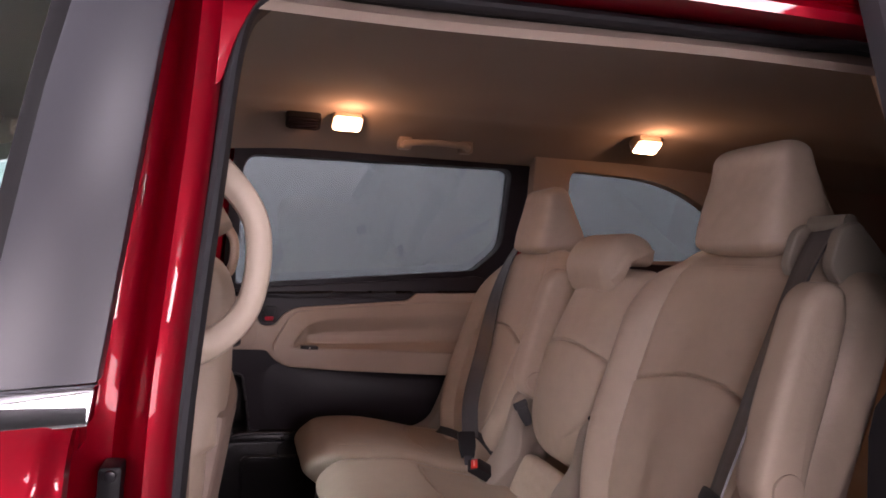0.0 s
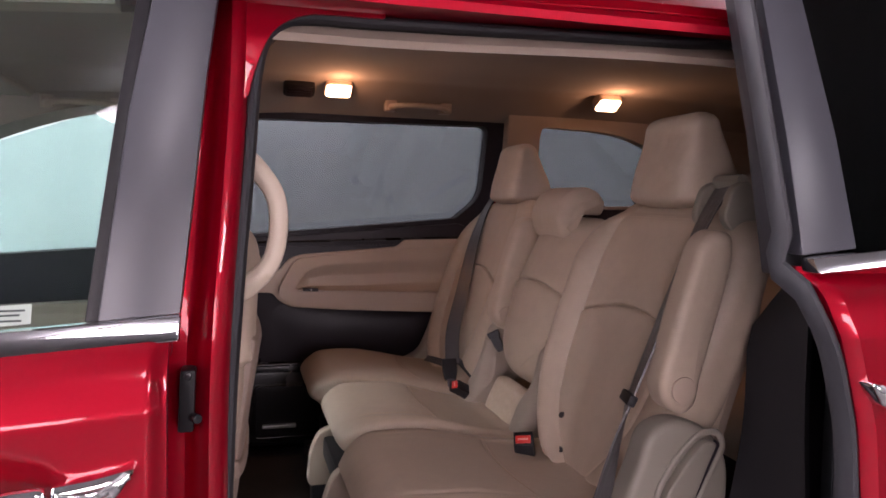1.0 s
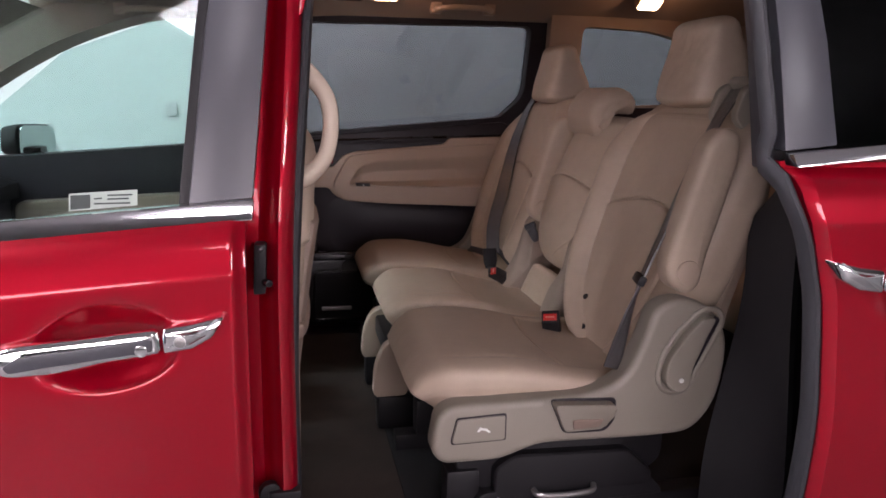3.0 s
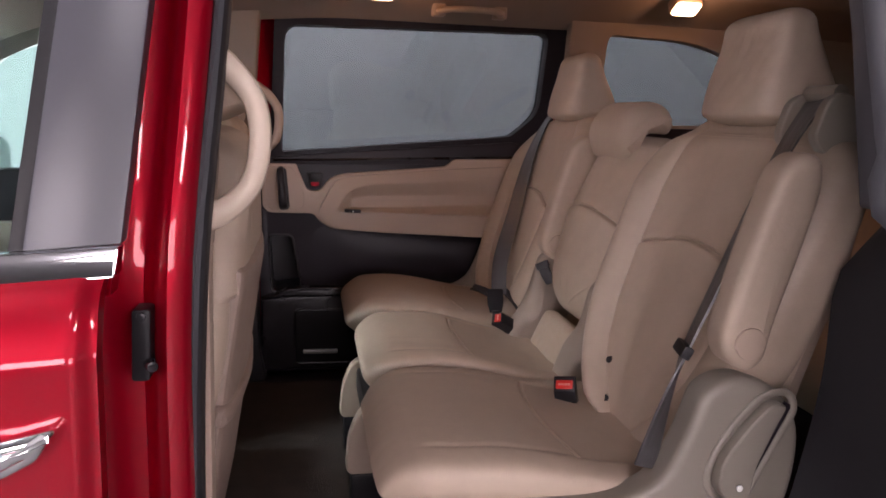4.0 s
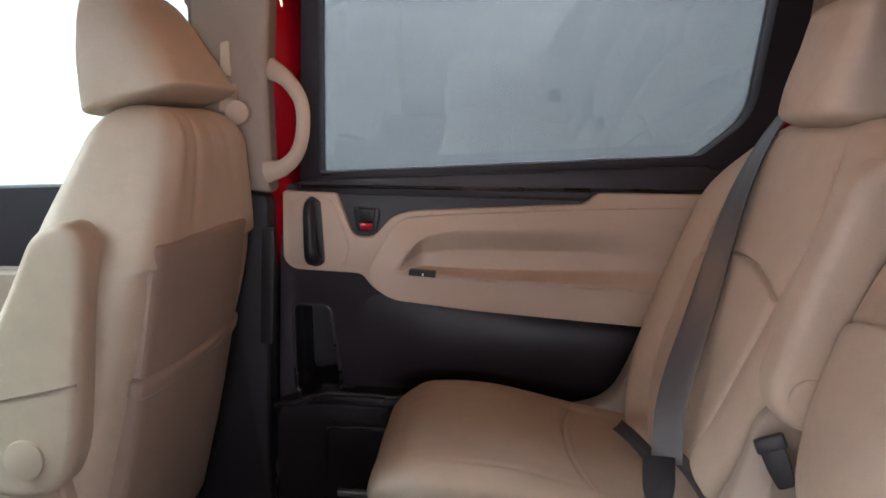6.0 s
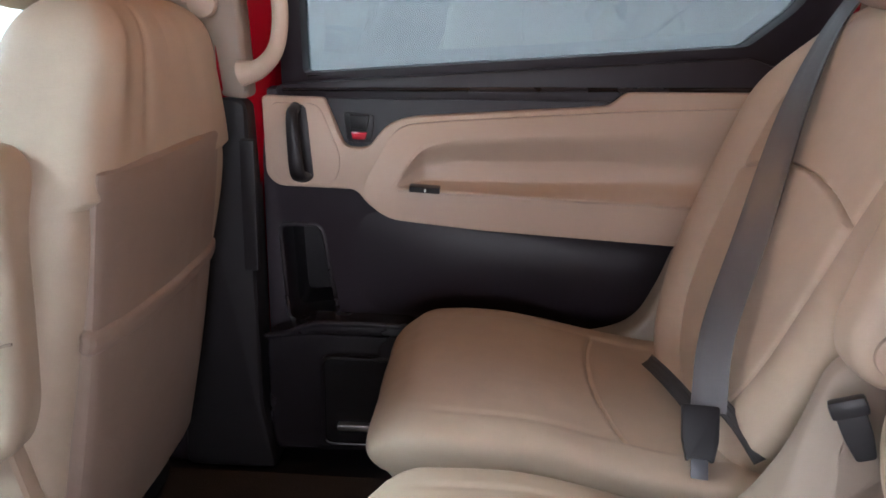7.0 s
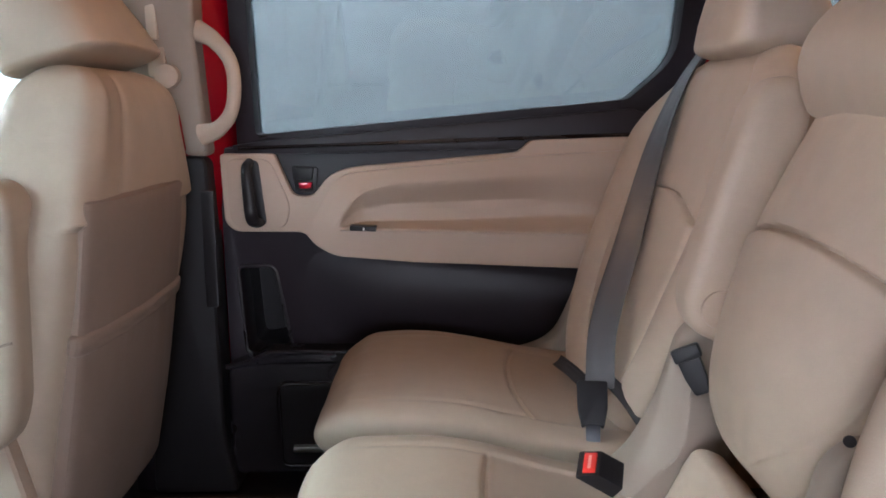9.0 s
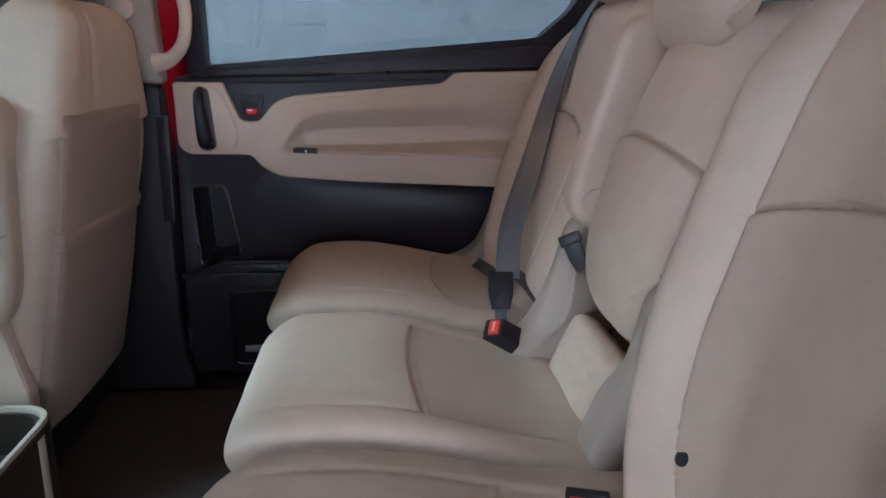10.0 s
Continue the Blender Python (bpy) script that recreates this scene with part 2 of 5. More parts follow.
def disc(centre, axis, r, h, bevel=0.003, n=28):
    """A short cylinder from centre along axis."""
    bm = solid([(r * math.cos(2 * math.pi * i / n), r * math.sin(2 * math.pi * i / n)) for i in range(n)],
               lambda x, y: (x, y, 0), lambda x, y: (x, y, h), bevel, 2)
    return moved(bm, Matrix.Translation(centre) @ Vector(axis).to_track_quat("Z", "Y").to_matrix().to_4x4())


def sheet(us, vs, place, thick):
    """A curved panel: place(u, v) gives a point; thick is a vector added for the back."""
    bm = bmesh.new()
    t = Vector(thick)
    a = [[bm.verts.new(place(u, v)) for v in vs] for u in us]
    b = [[bm.verts.new(Vector(place(u, v)) + t) for v in vs] for u in us]
    nu, nv = len(us), len(vs)
    for i in range(nu - 1):
        for j in range(nv - 1):
            bm.faces.new((a[i][j], a[i + 1][j], a[i + 1][j + 1], a[i][j + 1]))
            bm.faces.new((b[i][j + 1], b[i + 1][j + 1], b[i + 1][j], b[i][j]))
    for i in range(nu - 1):
        bm.faces.new((a[i + 1][0], a[i][0], b[i][0], b[i + 1][0]))
        bm.faces.new((a[i][-1], a[i + 1][-1], b[i + 1][-1], b[i][-1]))
    for j in range(nv - 1):
        bm.faces.new((a[0][j], a[0][j + 1], b[0][j + 1], b[0][j]))
        bm.faces.new((a[-1][j + 1], a[-1][j], b[-1][j], b[-1][j + 1]))
    return bm


def steps(a, b, n):
    return [a + (b - a) * i / n for i in range(n + 1)]


def sstep(a, b, x):
    t = max(0.0, min(1.0, (x - a) / (b - a)))
    return t * t * (3 - 2 * t)


def pad(spine, y, half, deep, relief=None, power=4.0, ends=(0.10, 0.10), front_sign=1, around=150, along=110, wobble=0.002, seam=None, rear=None, welt=0.0):
    """A stuffed cushion. spine: (x, z) points from its start to its end; its front lies to the spine's right-hand normal (-z, x) side turned by front_sign.
    half(v), deep(v): half width and half thickness; relief(u, v): how far the front stands out at u across (-1 to 1) and v along; rear(u, v) the same behind.
    seam: (place along, arch, middle, half width) of a curved seam that the mesh follows."""
    pts = smooth_path([(p[0], 0, p[1]) for p in spine], 12)
    length = [0.0]
    for i in range(1, len(pts)):
        length.append(length[-1] + (pts[i] - pts[i - 1]).length)
    total = length[-1]

    def exact(v):
        s = v * total
        for i in range(1, len(pts)):
            if s <= length[i] or i == len(pts) - 1:
                f = (s - length[i - 1]) / max(1e-9, length[i] - length[i - 1])
                p = pts[i - 1].lerp(pts[i], f)
                a, b = pts[max(0, i - 3)], pts[min(len(pts) - 1, i + 2)]
                t = (b - a).normalized()
                return p, Vector((-t.z, 0, t.x)) * front_sign

    table = [exact(i / 200) for i in range(201)]

    def at(v):
        k = min(199, max(0, int(v * 200)))
        f = v * 200 - k
        return table[k][0].lerp(table[k + 1][0], f), table[k][1].lerp(table[k + 1][1], f)

    q = 2.0 / power
    dense = []
    for i in range(2000):
        a = 2 * math.pi * i / 2000
        c, s = math.cos(a), math.sin(a)
        dense.append((math.copysign(abs(c) ** q, c), math.copysign(abs(s) ** q, s)))
    w0, d0 = half(0.5), deep(0.5)
    run = [0.0]
    for i in range(1, 2001):
        p, o = dense[i % 2000], dense[i - 1]
        run.append(run[-1] + math.hypot((p[0] - o[0]) * w0, (p[1] - o[1]) * d0) * (3.0 if p[1] > 0 and not rear else 1.0))
    ring, k = [], 0
    for i in range(around):
        goal = run[-1] * i / around
        while run[k + 1] < goal:
            k += 1
        ring.append(dense[k % 2000])
    places = []
    for j in range(along + 1):
        v = 0.35 * (0.5 - 0.5 * math.cos(math.pi * j / along)) + 0.65 * j / along
        v = min(0.999, max(0.001, v))
        if not seam or abs(v - seam[0]) > 0.034:
            places.append(v)
    if seam:
        places = sorted(places + [seam[0] + s * d for s in (-1, 1) for d in (0.0022, 0.0045, 0.007, 0.010, 0.014, 0.020, 0.027)] + [seam[0]])
    bm = bmesh.new()
    rows = []
    for w in places:
        row = []
        for cu, cd in ring:
            v = w
            if seam and cd > 0:
                b = max(-1.15, min(1.15, (cu - seam[2]) / seam[3]))
                v += seam[1] * (0.3 - 0.7 * b * b) * math.exp(-((w - seam[0]) / 0.17) ** 2) * min(1.0, cd * 1.6)
            v = min(0.999, max(0.001, v))
            e = 1.0
            if v < ends[0]:
                e = max(0.02, 1 - (1 - v / ends[0]) ** 2.6) ** 0.5
            elif v > 1 - ends[1]:
                e = max(0.02, 1 - (1 - (1 - v) / ends[1]) ** 2.6) ** 0.5
            p, nrm = at(v)
            wd, d = half(v), deep(v)
            ew = 1 - (1 - e) * min(1.0, d / wd * 1.2)
            out = d * cd * e
            if relief and cd > 0.0:
                out += relief(cu, w) * min(1.0, cd * 1.6) * e
            if rear and cd < 0.0:
                out -= rear(cu, w) * min(1.0, -cd * 1.6) * e
            n = noise.noise(Vector((cu * 2.1 + y * 7, v * 3.3, cd))) * wobble + noise.noise(Vector((cu * 6.3 + y * 5, v * 9.1, cd * 2))) * wobble * 0.45
            tuck = welt * math.exp(-((cd - 0.25) / 0.10) ** 2) * sstep(0.85, 0.97, abs(cu))
            row.append(bm.verts.new(p + Vector((0, y + (wd * ew - tuck) * cu, 0)) + nrm * (out + n)))
        rows.append(row)
    for r0, r1 in zip(rows, rows[1:]):
        for i in range(around):
            i2 = (i + 1) % around
            bm.faces.new((r0[i], r0[i2], r1[i2], r1[i]))
    bm.faces.new(rows[0])
    bm.faces.new(rows[-1])
    return bm


def pillow(poly, y0, y1, r, n=6, crown=0.0):
    """A padded slab: an outline in X-Z between two depths, its rim rounded by r; crown: how far its two faces bulge."""
    bm = bmesh.new()
    k = len(poly)
    normals = []
    for i in range(k):
        a, b = Vector(poly[i - 1]), Vector(poly[(i + 1) % k])
        t = (b - a).normalized()
        normals.append(Vector((t.y, -t.x)))
    turn = sum(poly[i - 1][0] * poly[i][1] - poly[i][0] * poly[i - 1][1] for i in range(k))
    sign = 1.0 if turn > 0 else -1.0
    rings = []
    for face in (-1, 1):
        for j in range(n + 1):
            f = j / n if face < 0 else 1 - j / n
            inset = r * (1 - math.sin(f * math.pi / 2))
            y = y0 + r * (1 - math.cos(f * math.pi / 2)) if face < 0 else y1 - r * (1 - math.cos(f * math.pi / 2))
            rings.append([bm.verts.new((p[0] - sign * m.x * inset, y, p[1] - sign * m.y * inset)) for p, m in zip(poly, normals)])
    for r0, r1 in zip(rings, rings[1:]):
        for i in range(k):
            bm.faces.new((r0[i], r0[(i + 1) % k], r1[(i + 1) % k], r1[i]))
    for ring, face in ((rings[0], -1), (rings[-1], 1)):
        mid = sum((v.co for v in ring), Vector()) / k
        steps_in = [ring]
        for f, h in ((0.72, 0.55), (0.40, 0.9)):
            steps_in.append([bm.verts.new(mid.lerp(v.co, f) + Vector((0, face * crown * h, 0))) for v in ring])
        for r0, r1 in zip(steps_in, steps_in[1:]):
            for i in range(k):
                bm.faces.new((r0[i], r0[(i + 1) % k], r1[(i + 1) % k], r1[i]))
        tip = bm.verts.new(mid + Vector((0, face * crown, 0)))
        for i in range(k):
            bm.faces.new((steps_in[-1][i], steps_in[-1][(i + 1) % k], tip))
    return bm


def axes(place, along, across):
    """A pose whose z runs along and whose x runs as near to across as it can."""
    z = Vector(along).normalized()
    x = Vector(across)
    x = (x - z * x.dot(z)).normalized()
    y = z.cross(x)
    return Matrix.Translation(place) @ Matrix((x, y, z)).transposed().to_4x4()


def crease(x, centre, width):
    return math.exp(-((x - centre) / width) ** 2)


# ---- studio ----
def structure(ob, label, category):
    return tagged(ob, label, category, kind="structure")


structure(part("ground", box(-9, 9, -7, 6, -0.2, 0.0, 0), CONCRETE, None), "smooth grey studio floor under the van", "floor")
structure(part("wall_far", box(-9, 9, 4.6, 4.8, 0, 3.6, 0), WALL, None), "plain white painted studio wall", "wall")
structure(part("wall_near", box(-9, 9, -7.2, -7.0, 0, 3.6, 0), WALL_GREY, None), "plain pale grey studio wall", "wall")
structure(part("wall_front", box(-9.2, -9.0, -7.2, 4.8, 0, 3.6, 0), WALL, None), "plain white painted studio wall", "wall")
structure(part("wall_rear", box(9.0, 9.2, -7.2, 4.8, 0, 3.6, 0), WALL, None), "plain white painted studio wall", "wall")
structure(part("ceiling", box(-9.2, 9.2, -7.2, 4.8, 3.6, 3.8, 0), CEILING, None), "dark studio ceiling", "ceiling")

# the first is mirrored in the driver's window; the rest are unseen, added for light
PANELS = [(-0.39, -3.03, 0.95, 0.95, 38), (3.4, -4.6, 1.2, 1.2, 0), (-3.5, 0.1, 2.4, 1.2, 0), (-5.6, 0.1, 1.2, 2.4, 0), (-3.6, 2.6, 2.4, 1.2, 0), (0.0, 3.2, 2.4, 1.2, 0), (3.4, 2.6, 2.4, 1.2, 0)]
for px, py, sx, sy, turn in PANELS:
    t = thing("ceiling_light", "bright white rectangular light panel, one of a partly added ceiling set", "light panel", (px, py, 3.4), "studio lights")
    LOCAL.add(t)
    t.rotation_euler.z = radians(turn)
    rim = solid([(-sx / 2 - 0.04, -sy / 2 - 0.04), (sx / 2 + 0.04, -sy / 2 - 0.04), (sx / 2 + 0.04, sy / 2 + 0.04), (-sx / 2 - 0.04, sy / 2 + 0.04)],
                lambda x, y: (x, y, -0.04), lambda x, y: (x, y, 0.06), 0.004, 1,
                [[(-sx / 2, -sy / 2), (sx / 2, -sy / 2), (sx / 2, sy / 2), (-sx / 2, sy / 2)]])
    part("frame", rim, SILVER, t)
    part("diffuser", box(-sx / 2, sx / 2, -sy / 2, sy / 2, -0.02, 0.03, 0), BRIGHT_PANEL if turn else FILL_PANEL if py == 0.1 or px == 3.4 and py < 0 else PANEL_LIGHT, t)
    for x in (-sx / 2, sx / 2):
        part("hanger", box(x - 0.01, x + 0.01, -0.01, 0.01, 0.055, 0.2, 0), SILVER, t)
# unseen softboxes, added to fill the cabin through the door and windscreen
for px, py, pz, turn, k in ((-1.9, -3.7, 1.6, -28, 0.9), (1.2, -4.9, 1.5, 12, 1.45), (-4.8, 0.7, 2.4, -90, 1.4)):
    t = thing("fill_softbox", "large unseen softbox on a black stand, added as fill light", "studio light", (px, py, 0), "studio softboxes")
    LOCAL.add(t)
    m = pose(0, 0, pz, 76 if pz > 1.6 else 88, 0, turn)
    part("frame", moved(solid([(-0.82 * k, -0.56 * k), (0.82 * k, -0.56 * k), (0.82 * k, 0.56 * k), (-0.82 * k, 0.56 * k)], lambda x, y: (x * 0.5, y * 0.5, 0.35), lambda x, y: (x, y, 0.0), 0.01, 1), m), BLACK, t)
    part("diffuser", moved(box(-0.78 * k, 0.78 * k, -0.52 * k, 0.52 * k, -0.03, -0.004, 0.004), m), SIDE_FILL if k > 1.4 else FRONT_FILL if px < -4 else KEY_FILL, t)
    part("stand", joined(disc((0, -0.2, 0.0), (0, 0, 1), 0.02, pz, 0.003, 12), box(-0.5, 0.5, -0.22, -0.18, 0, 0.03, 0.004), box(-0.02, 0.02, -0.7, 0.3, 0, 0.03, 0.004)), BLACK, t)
t = thing("wall_box", "small grey electrical box on the wall", "electrical box", (-1.06, 4.6, 1.15))
LOCAL.add(t)
part("box", box(-0.036, 0.036, -0.03, 0, -0.048, 0.048, 0.008), WALL_GREY, t)

# ---- the van's shell ----
van = thing("minivan", "shiny red metallic minivan with an open sliding door", "car", (0, 0, 0))
MID = 0.975


def lean(z, start=1.10, slope=0.26):
    return max(0.0, z - start) * slope


def skin(z):
    """Depth of the near outer skin at height z."""
    if z >= 1.10:
        return 0.045 + lean(z)
    if z >= 1.028:  # shoulder above the crease
        f = (z - 1.028) / 0.072
        return -0.021 + 0.066 * (0.36 * f + 0.64 * f ** 6)
    return -0.021 - 0.005 * sstep(1.028, 0.85, z) + 0.05 * sstep(0.75, 0.3, z)


def glass_far(z):
    return 1.815 - lean(z)


# floor, sill and carpets
part("floor_pan", box(-1.5, 2.3, 0.10, 1.84, 0.30, 0.385, 0.01), BLACK, van)
part("carpet", box(-0.62, 0.9, 0.22, 1.66, 0.386, 0.394, 0.003), CARPET, van, "dark brown woven carpet mat")
part("sill_plate", box(-0.24, 0.80, 0.07, 0.20, 0.36, 0.40, 0.012), BLACK, van, "black plastic door sill plate")
part("rear_carpet", box(-0.03, 0.9, 0.24, 1.64, 0.394, 0.400, 0.003), MAT, van, "black carpet under the seat row")
part("sill_panel", sheet(steps(-0.34, 0.9, 8), steps(0.22, 0.38, 4), lambda x, z: (x, skin(z) + 0.02, z), (0, 0.05, 0)), RED, van)

# near B pillar of red body steel, with seal
PILLAR = [(-0.36, 0.075), (-0.335, 0.085), (-0.322, 0.118), (-0.300, 0.128), (-0.288, 0.122), (-0.280, 0.100), (-0.270, 0.090), (-0.258, 0.092),
          (-0.248, 0.105), (-0.246, 0.150), (-0.26, 0.19), (-0.36, 0.19)]


def pillar_ring(z):
    dx = 0.026 * sstep(0.95, 1.5, z) - 0.012
    return [(x + dx, y + lean(z), z) for x, y in PILLAR]


bm = bmesh.new()
rings = [[bm.verts.new(p) for p in pillar_ring(z)] for z in steps(0.36, 1.56, 24)]
for r0, r1 in zip(rings, rings[1:]):
    for i in range(len(r0)):
        j = (i + 1) % len(r0)
        bm.faces.new((r0[i], r0[j], r1[j], r1[i]))
bm.faces.new(rings[0])
bm.faces.new(rings[-1])
part("b_pillar", bm, RED, van, "glossy red door pillar", flat=50)

# door opening: roof rail and rubber seal
OPEN = [(-0.255, 0.40), (-0.258, 0.80), (-0.250, 1.05), (-0.232, 1.28), (-0.218, 1.43), (-0.195, 1.478), (-0.155, 1.498), (-0.05, 1.500), (0.20, 1.506),
        (0.45, 1.512), (0.58, 1.52), (0.655, 1.49), (0.685, 1.40), (0.69, 1.1), (0.69, 0.6), (0.66, 0.44), (0.60, 0.40)]
path = [Vector((x - 0.005, 0.118 + lean(z), z)) for x, _, z in [(p[0], 0, p[2]) for p in smooth_path([(x, 0, z) for x, z in OPEN], 6)]]
part("door_seal", sweep(path, circle(0.009, 0.013), (0, 1, 0)), RUBBER, van, "dark rubber door seal")
path2 = [p + Vector((0, 0.02, 0)) for p in path]
part("door_trim", sweep(path2, [(-0.008, -0.012), (0.005, -0.012), (0.006, 0.012), (-0.008, 0.012)], (0, 1, 0)), RUBBER, van)


def roof_at(x, a):
    """Outer roof: a runs from the near rail (0) to the middle (1)."""
    edge = 0.06 * sstep(-0.25, -0.31, x)
    a = edge + (1 - edge) * a
    y = 0.128 + (MID - 0.128) * a
    z = 1.515 + 0.225 * (1 - (1 - a) ** 3.2) - 0.10 * max(0, (-x - 0.2)) ** 1.6 - 0.05 * max(0, x - 1.2) ** 2
    return x, y, z


def roof_sheet(mirror):
    us, vs = steps(-1.02, -0.42, 8) + [-0.36, -0.31, -0.29, -0.27, -0.25] + steps(-0.15, 2.25, 24), [0.10, 0.16, 0.24, 0.35, 0.5, 0.7, 0.85, 1.0] if mirror else [0, 0.02, 0.05, 0.10, 0.16, 0.24, 0.35, 0.5, 0.7, 0.85, 1.0]
    return sheet(us, vs, lambda x, a: (lambda p: (p[0], 2 * MID - p[1] if mirror else p[1], p[2]))(roof_at(x, a)), (0, 0, -0.012))


part("roof", joined(roof_sheet(False), roof_sheet(True)), RED, van, "red painted roof")
part("roof_rail", sheet(steps(-0.26, 2.2, 20), steps(0, 1, 5), lambda x, a: (x, 0.128 + 0.03 * a, 1.528 - 0.02 * a + 0.012 * sstep(-0.3, 0.4, x)), (0, 0.02, 0.006)), RED, van)


def liner_at(x, a):
    """Headliner: a runs from the near edge (0) over the roof to the far edge (1)."""
    e = abs(2 * a - 1)
    y = MID - (MID - 0.19) * (1 - 2 * a)
    drop = 0.010 * sstep(0.3, 0.58, e) + 0.118 * max(0.0, (e - 0.57) / 0.43)
    drop += 0.024 * sstep(-0.02, -0.42, x) * sstep(0.55, 0.86, e)
    return x, y, 1.622 - drop - 0.05 * max(0, -x - 0.3) ** 1.5 - 0.03 * max(0, x - 0.9) ** 1.5


part("headliner", sheet(steps(-1.02, 2.2, 44), steps(0.048, 0.934, 56), liner_at, (0, 0, 0.01)), HEADLINER, van, "tan cloth headliner")
part("headliner_edge", sheet(steps(-0.24, 0.72, 20), steps(0, 1, 8), lambda x, a: (x, 0.205 + 0.075 * a, 1.462 + 0.050 * a + 0.012 * sstep(-0.1, 0.4, x)), (0, 0.004, 0.012)), TRIM_TAN, van, "pale edge of the headliner")

part("rail_trim", sheet(steps(-0.26, 0.72, 16), steps(0, 1, 4), lambda x, a: (x, 0.140 + 0.080 * a, 1.518 - 0.012 * a + 0.012 * sstep(-0.1, 0.4, x)), (0, 0.004, 0.010)), RED, van, "red underside of the roof rail")
part("corner_gusset", side(rounded([(-0.262, 1.36), (-0.236, 1.38), (-0.224, 1.430), (-0.202, 1.478), (-0.160, 1.500), (-0.05, 1.502), (-0.05, 1.522), (-0.262, 1.535)], [0.005, 0.005, 0.03, 0.04, 0.03, 0.005, 0.005, 0.005], 5), lambda x, z: 0.100 + lean(z), lambda x, z: 0.124 + lean(z), 0.006, 3), RED, van, "red rounded corner of the door opening")

# far window line: dark frame of the closed sliding door
WINDOW = rounded([(-0.222, 1.123), (0.526, 1.190), (0.612, 1.268), (0.614, 1.518), (-0.209, 1.507)], [0.01, 0.012, 0.045, 0.03, 0.045], 6)
FRAME = rounded([(-0.262, 1.090), (0.585, 1.118), (0.585, 1.160), (0.676, 1.252), (0.690, 1.590), (-0.235, 1.590)], [0.005, 0.005, 0.02, 0.05, 0.05, 0.06], 6)
far_door = part("sliding_door", side(FRAME, lambda x, z: glass_far(z) - 0.035, lambda x, z: glass_far(z) + 0.03, 0.005, 2, [WINDOW]), DARK, van,
                "closed sliding door with dark and beige trim")
part("door_jamb", sweep(smooth_path([(0.712, 1.730, 1.50), (0.716, 1.778, 1.34), (0.704, 1.800, 1.26), (0.652, 1.806, 1.192), (0.606, 1.806, 1.142), (0.60, 1.806, 1.09)], 6), [(-0.022, -0.01), (0.022, -0.01), (0.022, 0.01), (-0.022, 0.01)], (0, 1, 0)), RED, van, "red painted edge of the door opening")
PANE = rounded([(-0.24, 1.11), (0.56, 1.18), (0.62, 1.25), (0.65, 1.562), (-0.23, 1.562)], 0.02)
part("window_pane", side(PANE, lambda x, z: glass_far(z) + 0.01, lambda x, z: glass_far(z) + 0.014), PRIVACY, far_door, "grey tinted side window glass")
part("window_ledge", side(rounded([(-0.262, 1.084), (0.60, 1.100), (0.60, 1.150), (0.53, 1.172), (-0.20, 1.112), (-0.262, 1.104)], 0.004), 1.742, 1.80, 0.006), DARK, far_door)
part("window_seal", sweep([Vector((x, 1.779, 1.119 + 0.0885 * (x + 0.222))) for x in steps(-0.215, 0.515, 24)], circle(0.0045, 0.005, 8), (0, 1, 0)), GLOSS, far_door, "glossy rubber window seal")
part("ledge_ridge", sweep([Vector((x, 1.741, 1.098 + 0.030 * (x + 0.25))) for x in steps(-0.25, 0.58, 24)], circle(0.004, 0.004, 8), (0, 1, 0)), GLOSS, far_door)
part("door_skin", sheet(steps(-0.30, 0.98, 10), steps(0.34, 1.12, 14), lambda x, z: (x, 2 * MID - skin(z) - 0.02, z), (0, 0.015, 0)), RED, far_door)
# lower trim with a bottle recess
BOTTLE = rounded([(-0.266, 0.858), (-0.190, 0.858), (-0.160, 0.685), (-0.255, 0.668)], 0.018)
LOWER = rounded([(-0.292, 0.40), (0.85, 0.40), (0.85, 1.10), (-0.292, 1.098)], 0.006)
part("lower_trim", side(LOWER, 1.748, 1.835, 0.004, 2, [BOTTLE]), DARK, far_door, "dark charcoal moulded door trim")
part("bottle_recess", side(rounded([(-0.272, 0.865), (-0.18, 0.865), (-0.152, 0.678), (-0.262, 0.66)], 0.018), 1.915, 1.925), BLACK, far_door)
part("recess_wall", side(rounded([(-0.274, 0.867), (-0.18, 0.867), (-0.150, 0.676), (-0.264, 0.658)], 0.018), 1.836, 1.916, 0, 1, [BOTTLE]), BLACK, far_door)
part("armrest_swell", sheet(steps(-0.16, 0.84, 30), steps(0, 1, 14), lambda x, a: (x, 1.7495 - 0.022 * math.sin(math.pi * a) ** 0.7 * sstep(-0.16, 0.02, x) * (0.5 + 0.5 * a), 0.690 + (0.205 - 0.045 * sstep(-0.1, 0.5, x)) * a), (0, 0.004, 0)), DARK, far_door)
part("storage_bin", side(rounded([(-0.288, 0.655), (-0.20, 0.668), (-0.02, 0.668), (0.05, 0.62), (0.80, 0.60), (0.80, 0.42), (-0.288, 0.42)], 0.02), 1.70, 1.75, 0.012, 3), GLOSS, far_door)
part("bin_lip", side(rounded([(-0.288, 0.655), (-0.20, 0.690), (-0.03, 0.690), (0.02, 0.672), (-0.19, 0.668)], 0.006), 1.692, 1.75, 0.006), GLOSS, far_door)
part("bin_flap", side(rounded([(-0.185, 0.625), (0.20, 0.625), (0.20, 0.44), (-0.185, 0.44)], 0.02), 1.692, 1.705, 0.006), BLACK, far_door)
part("flap_rim", sweep([Vector((x, 1.691, z)) for x, z in rounded([(-0.182, 0.622), (0.197, 0.622), (0.197, 0.443), (-0.182, 0.443)], 0.02)], circle(0.0045, 0.004), (0, 1, 0), closed=True), GLOSS, far_door)
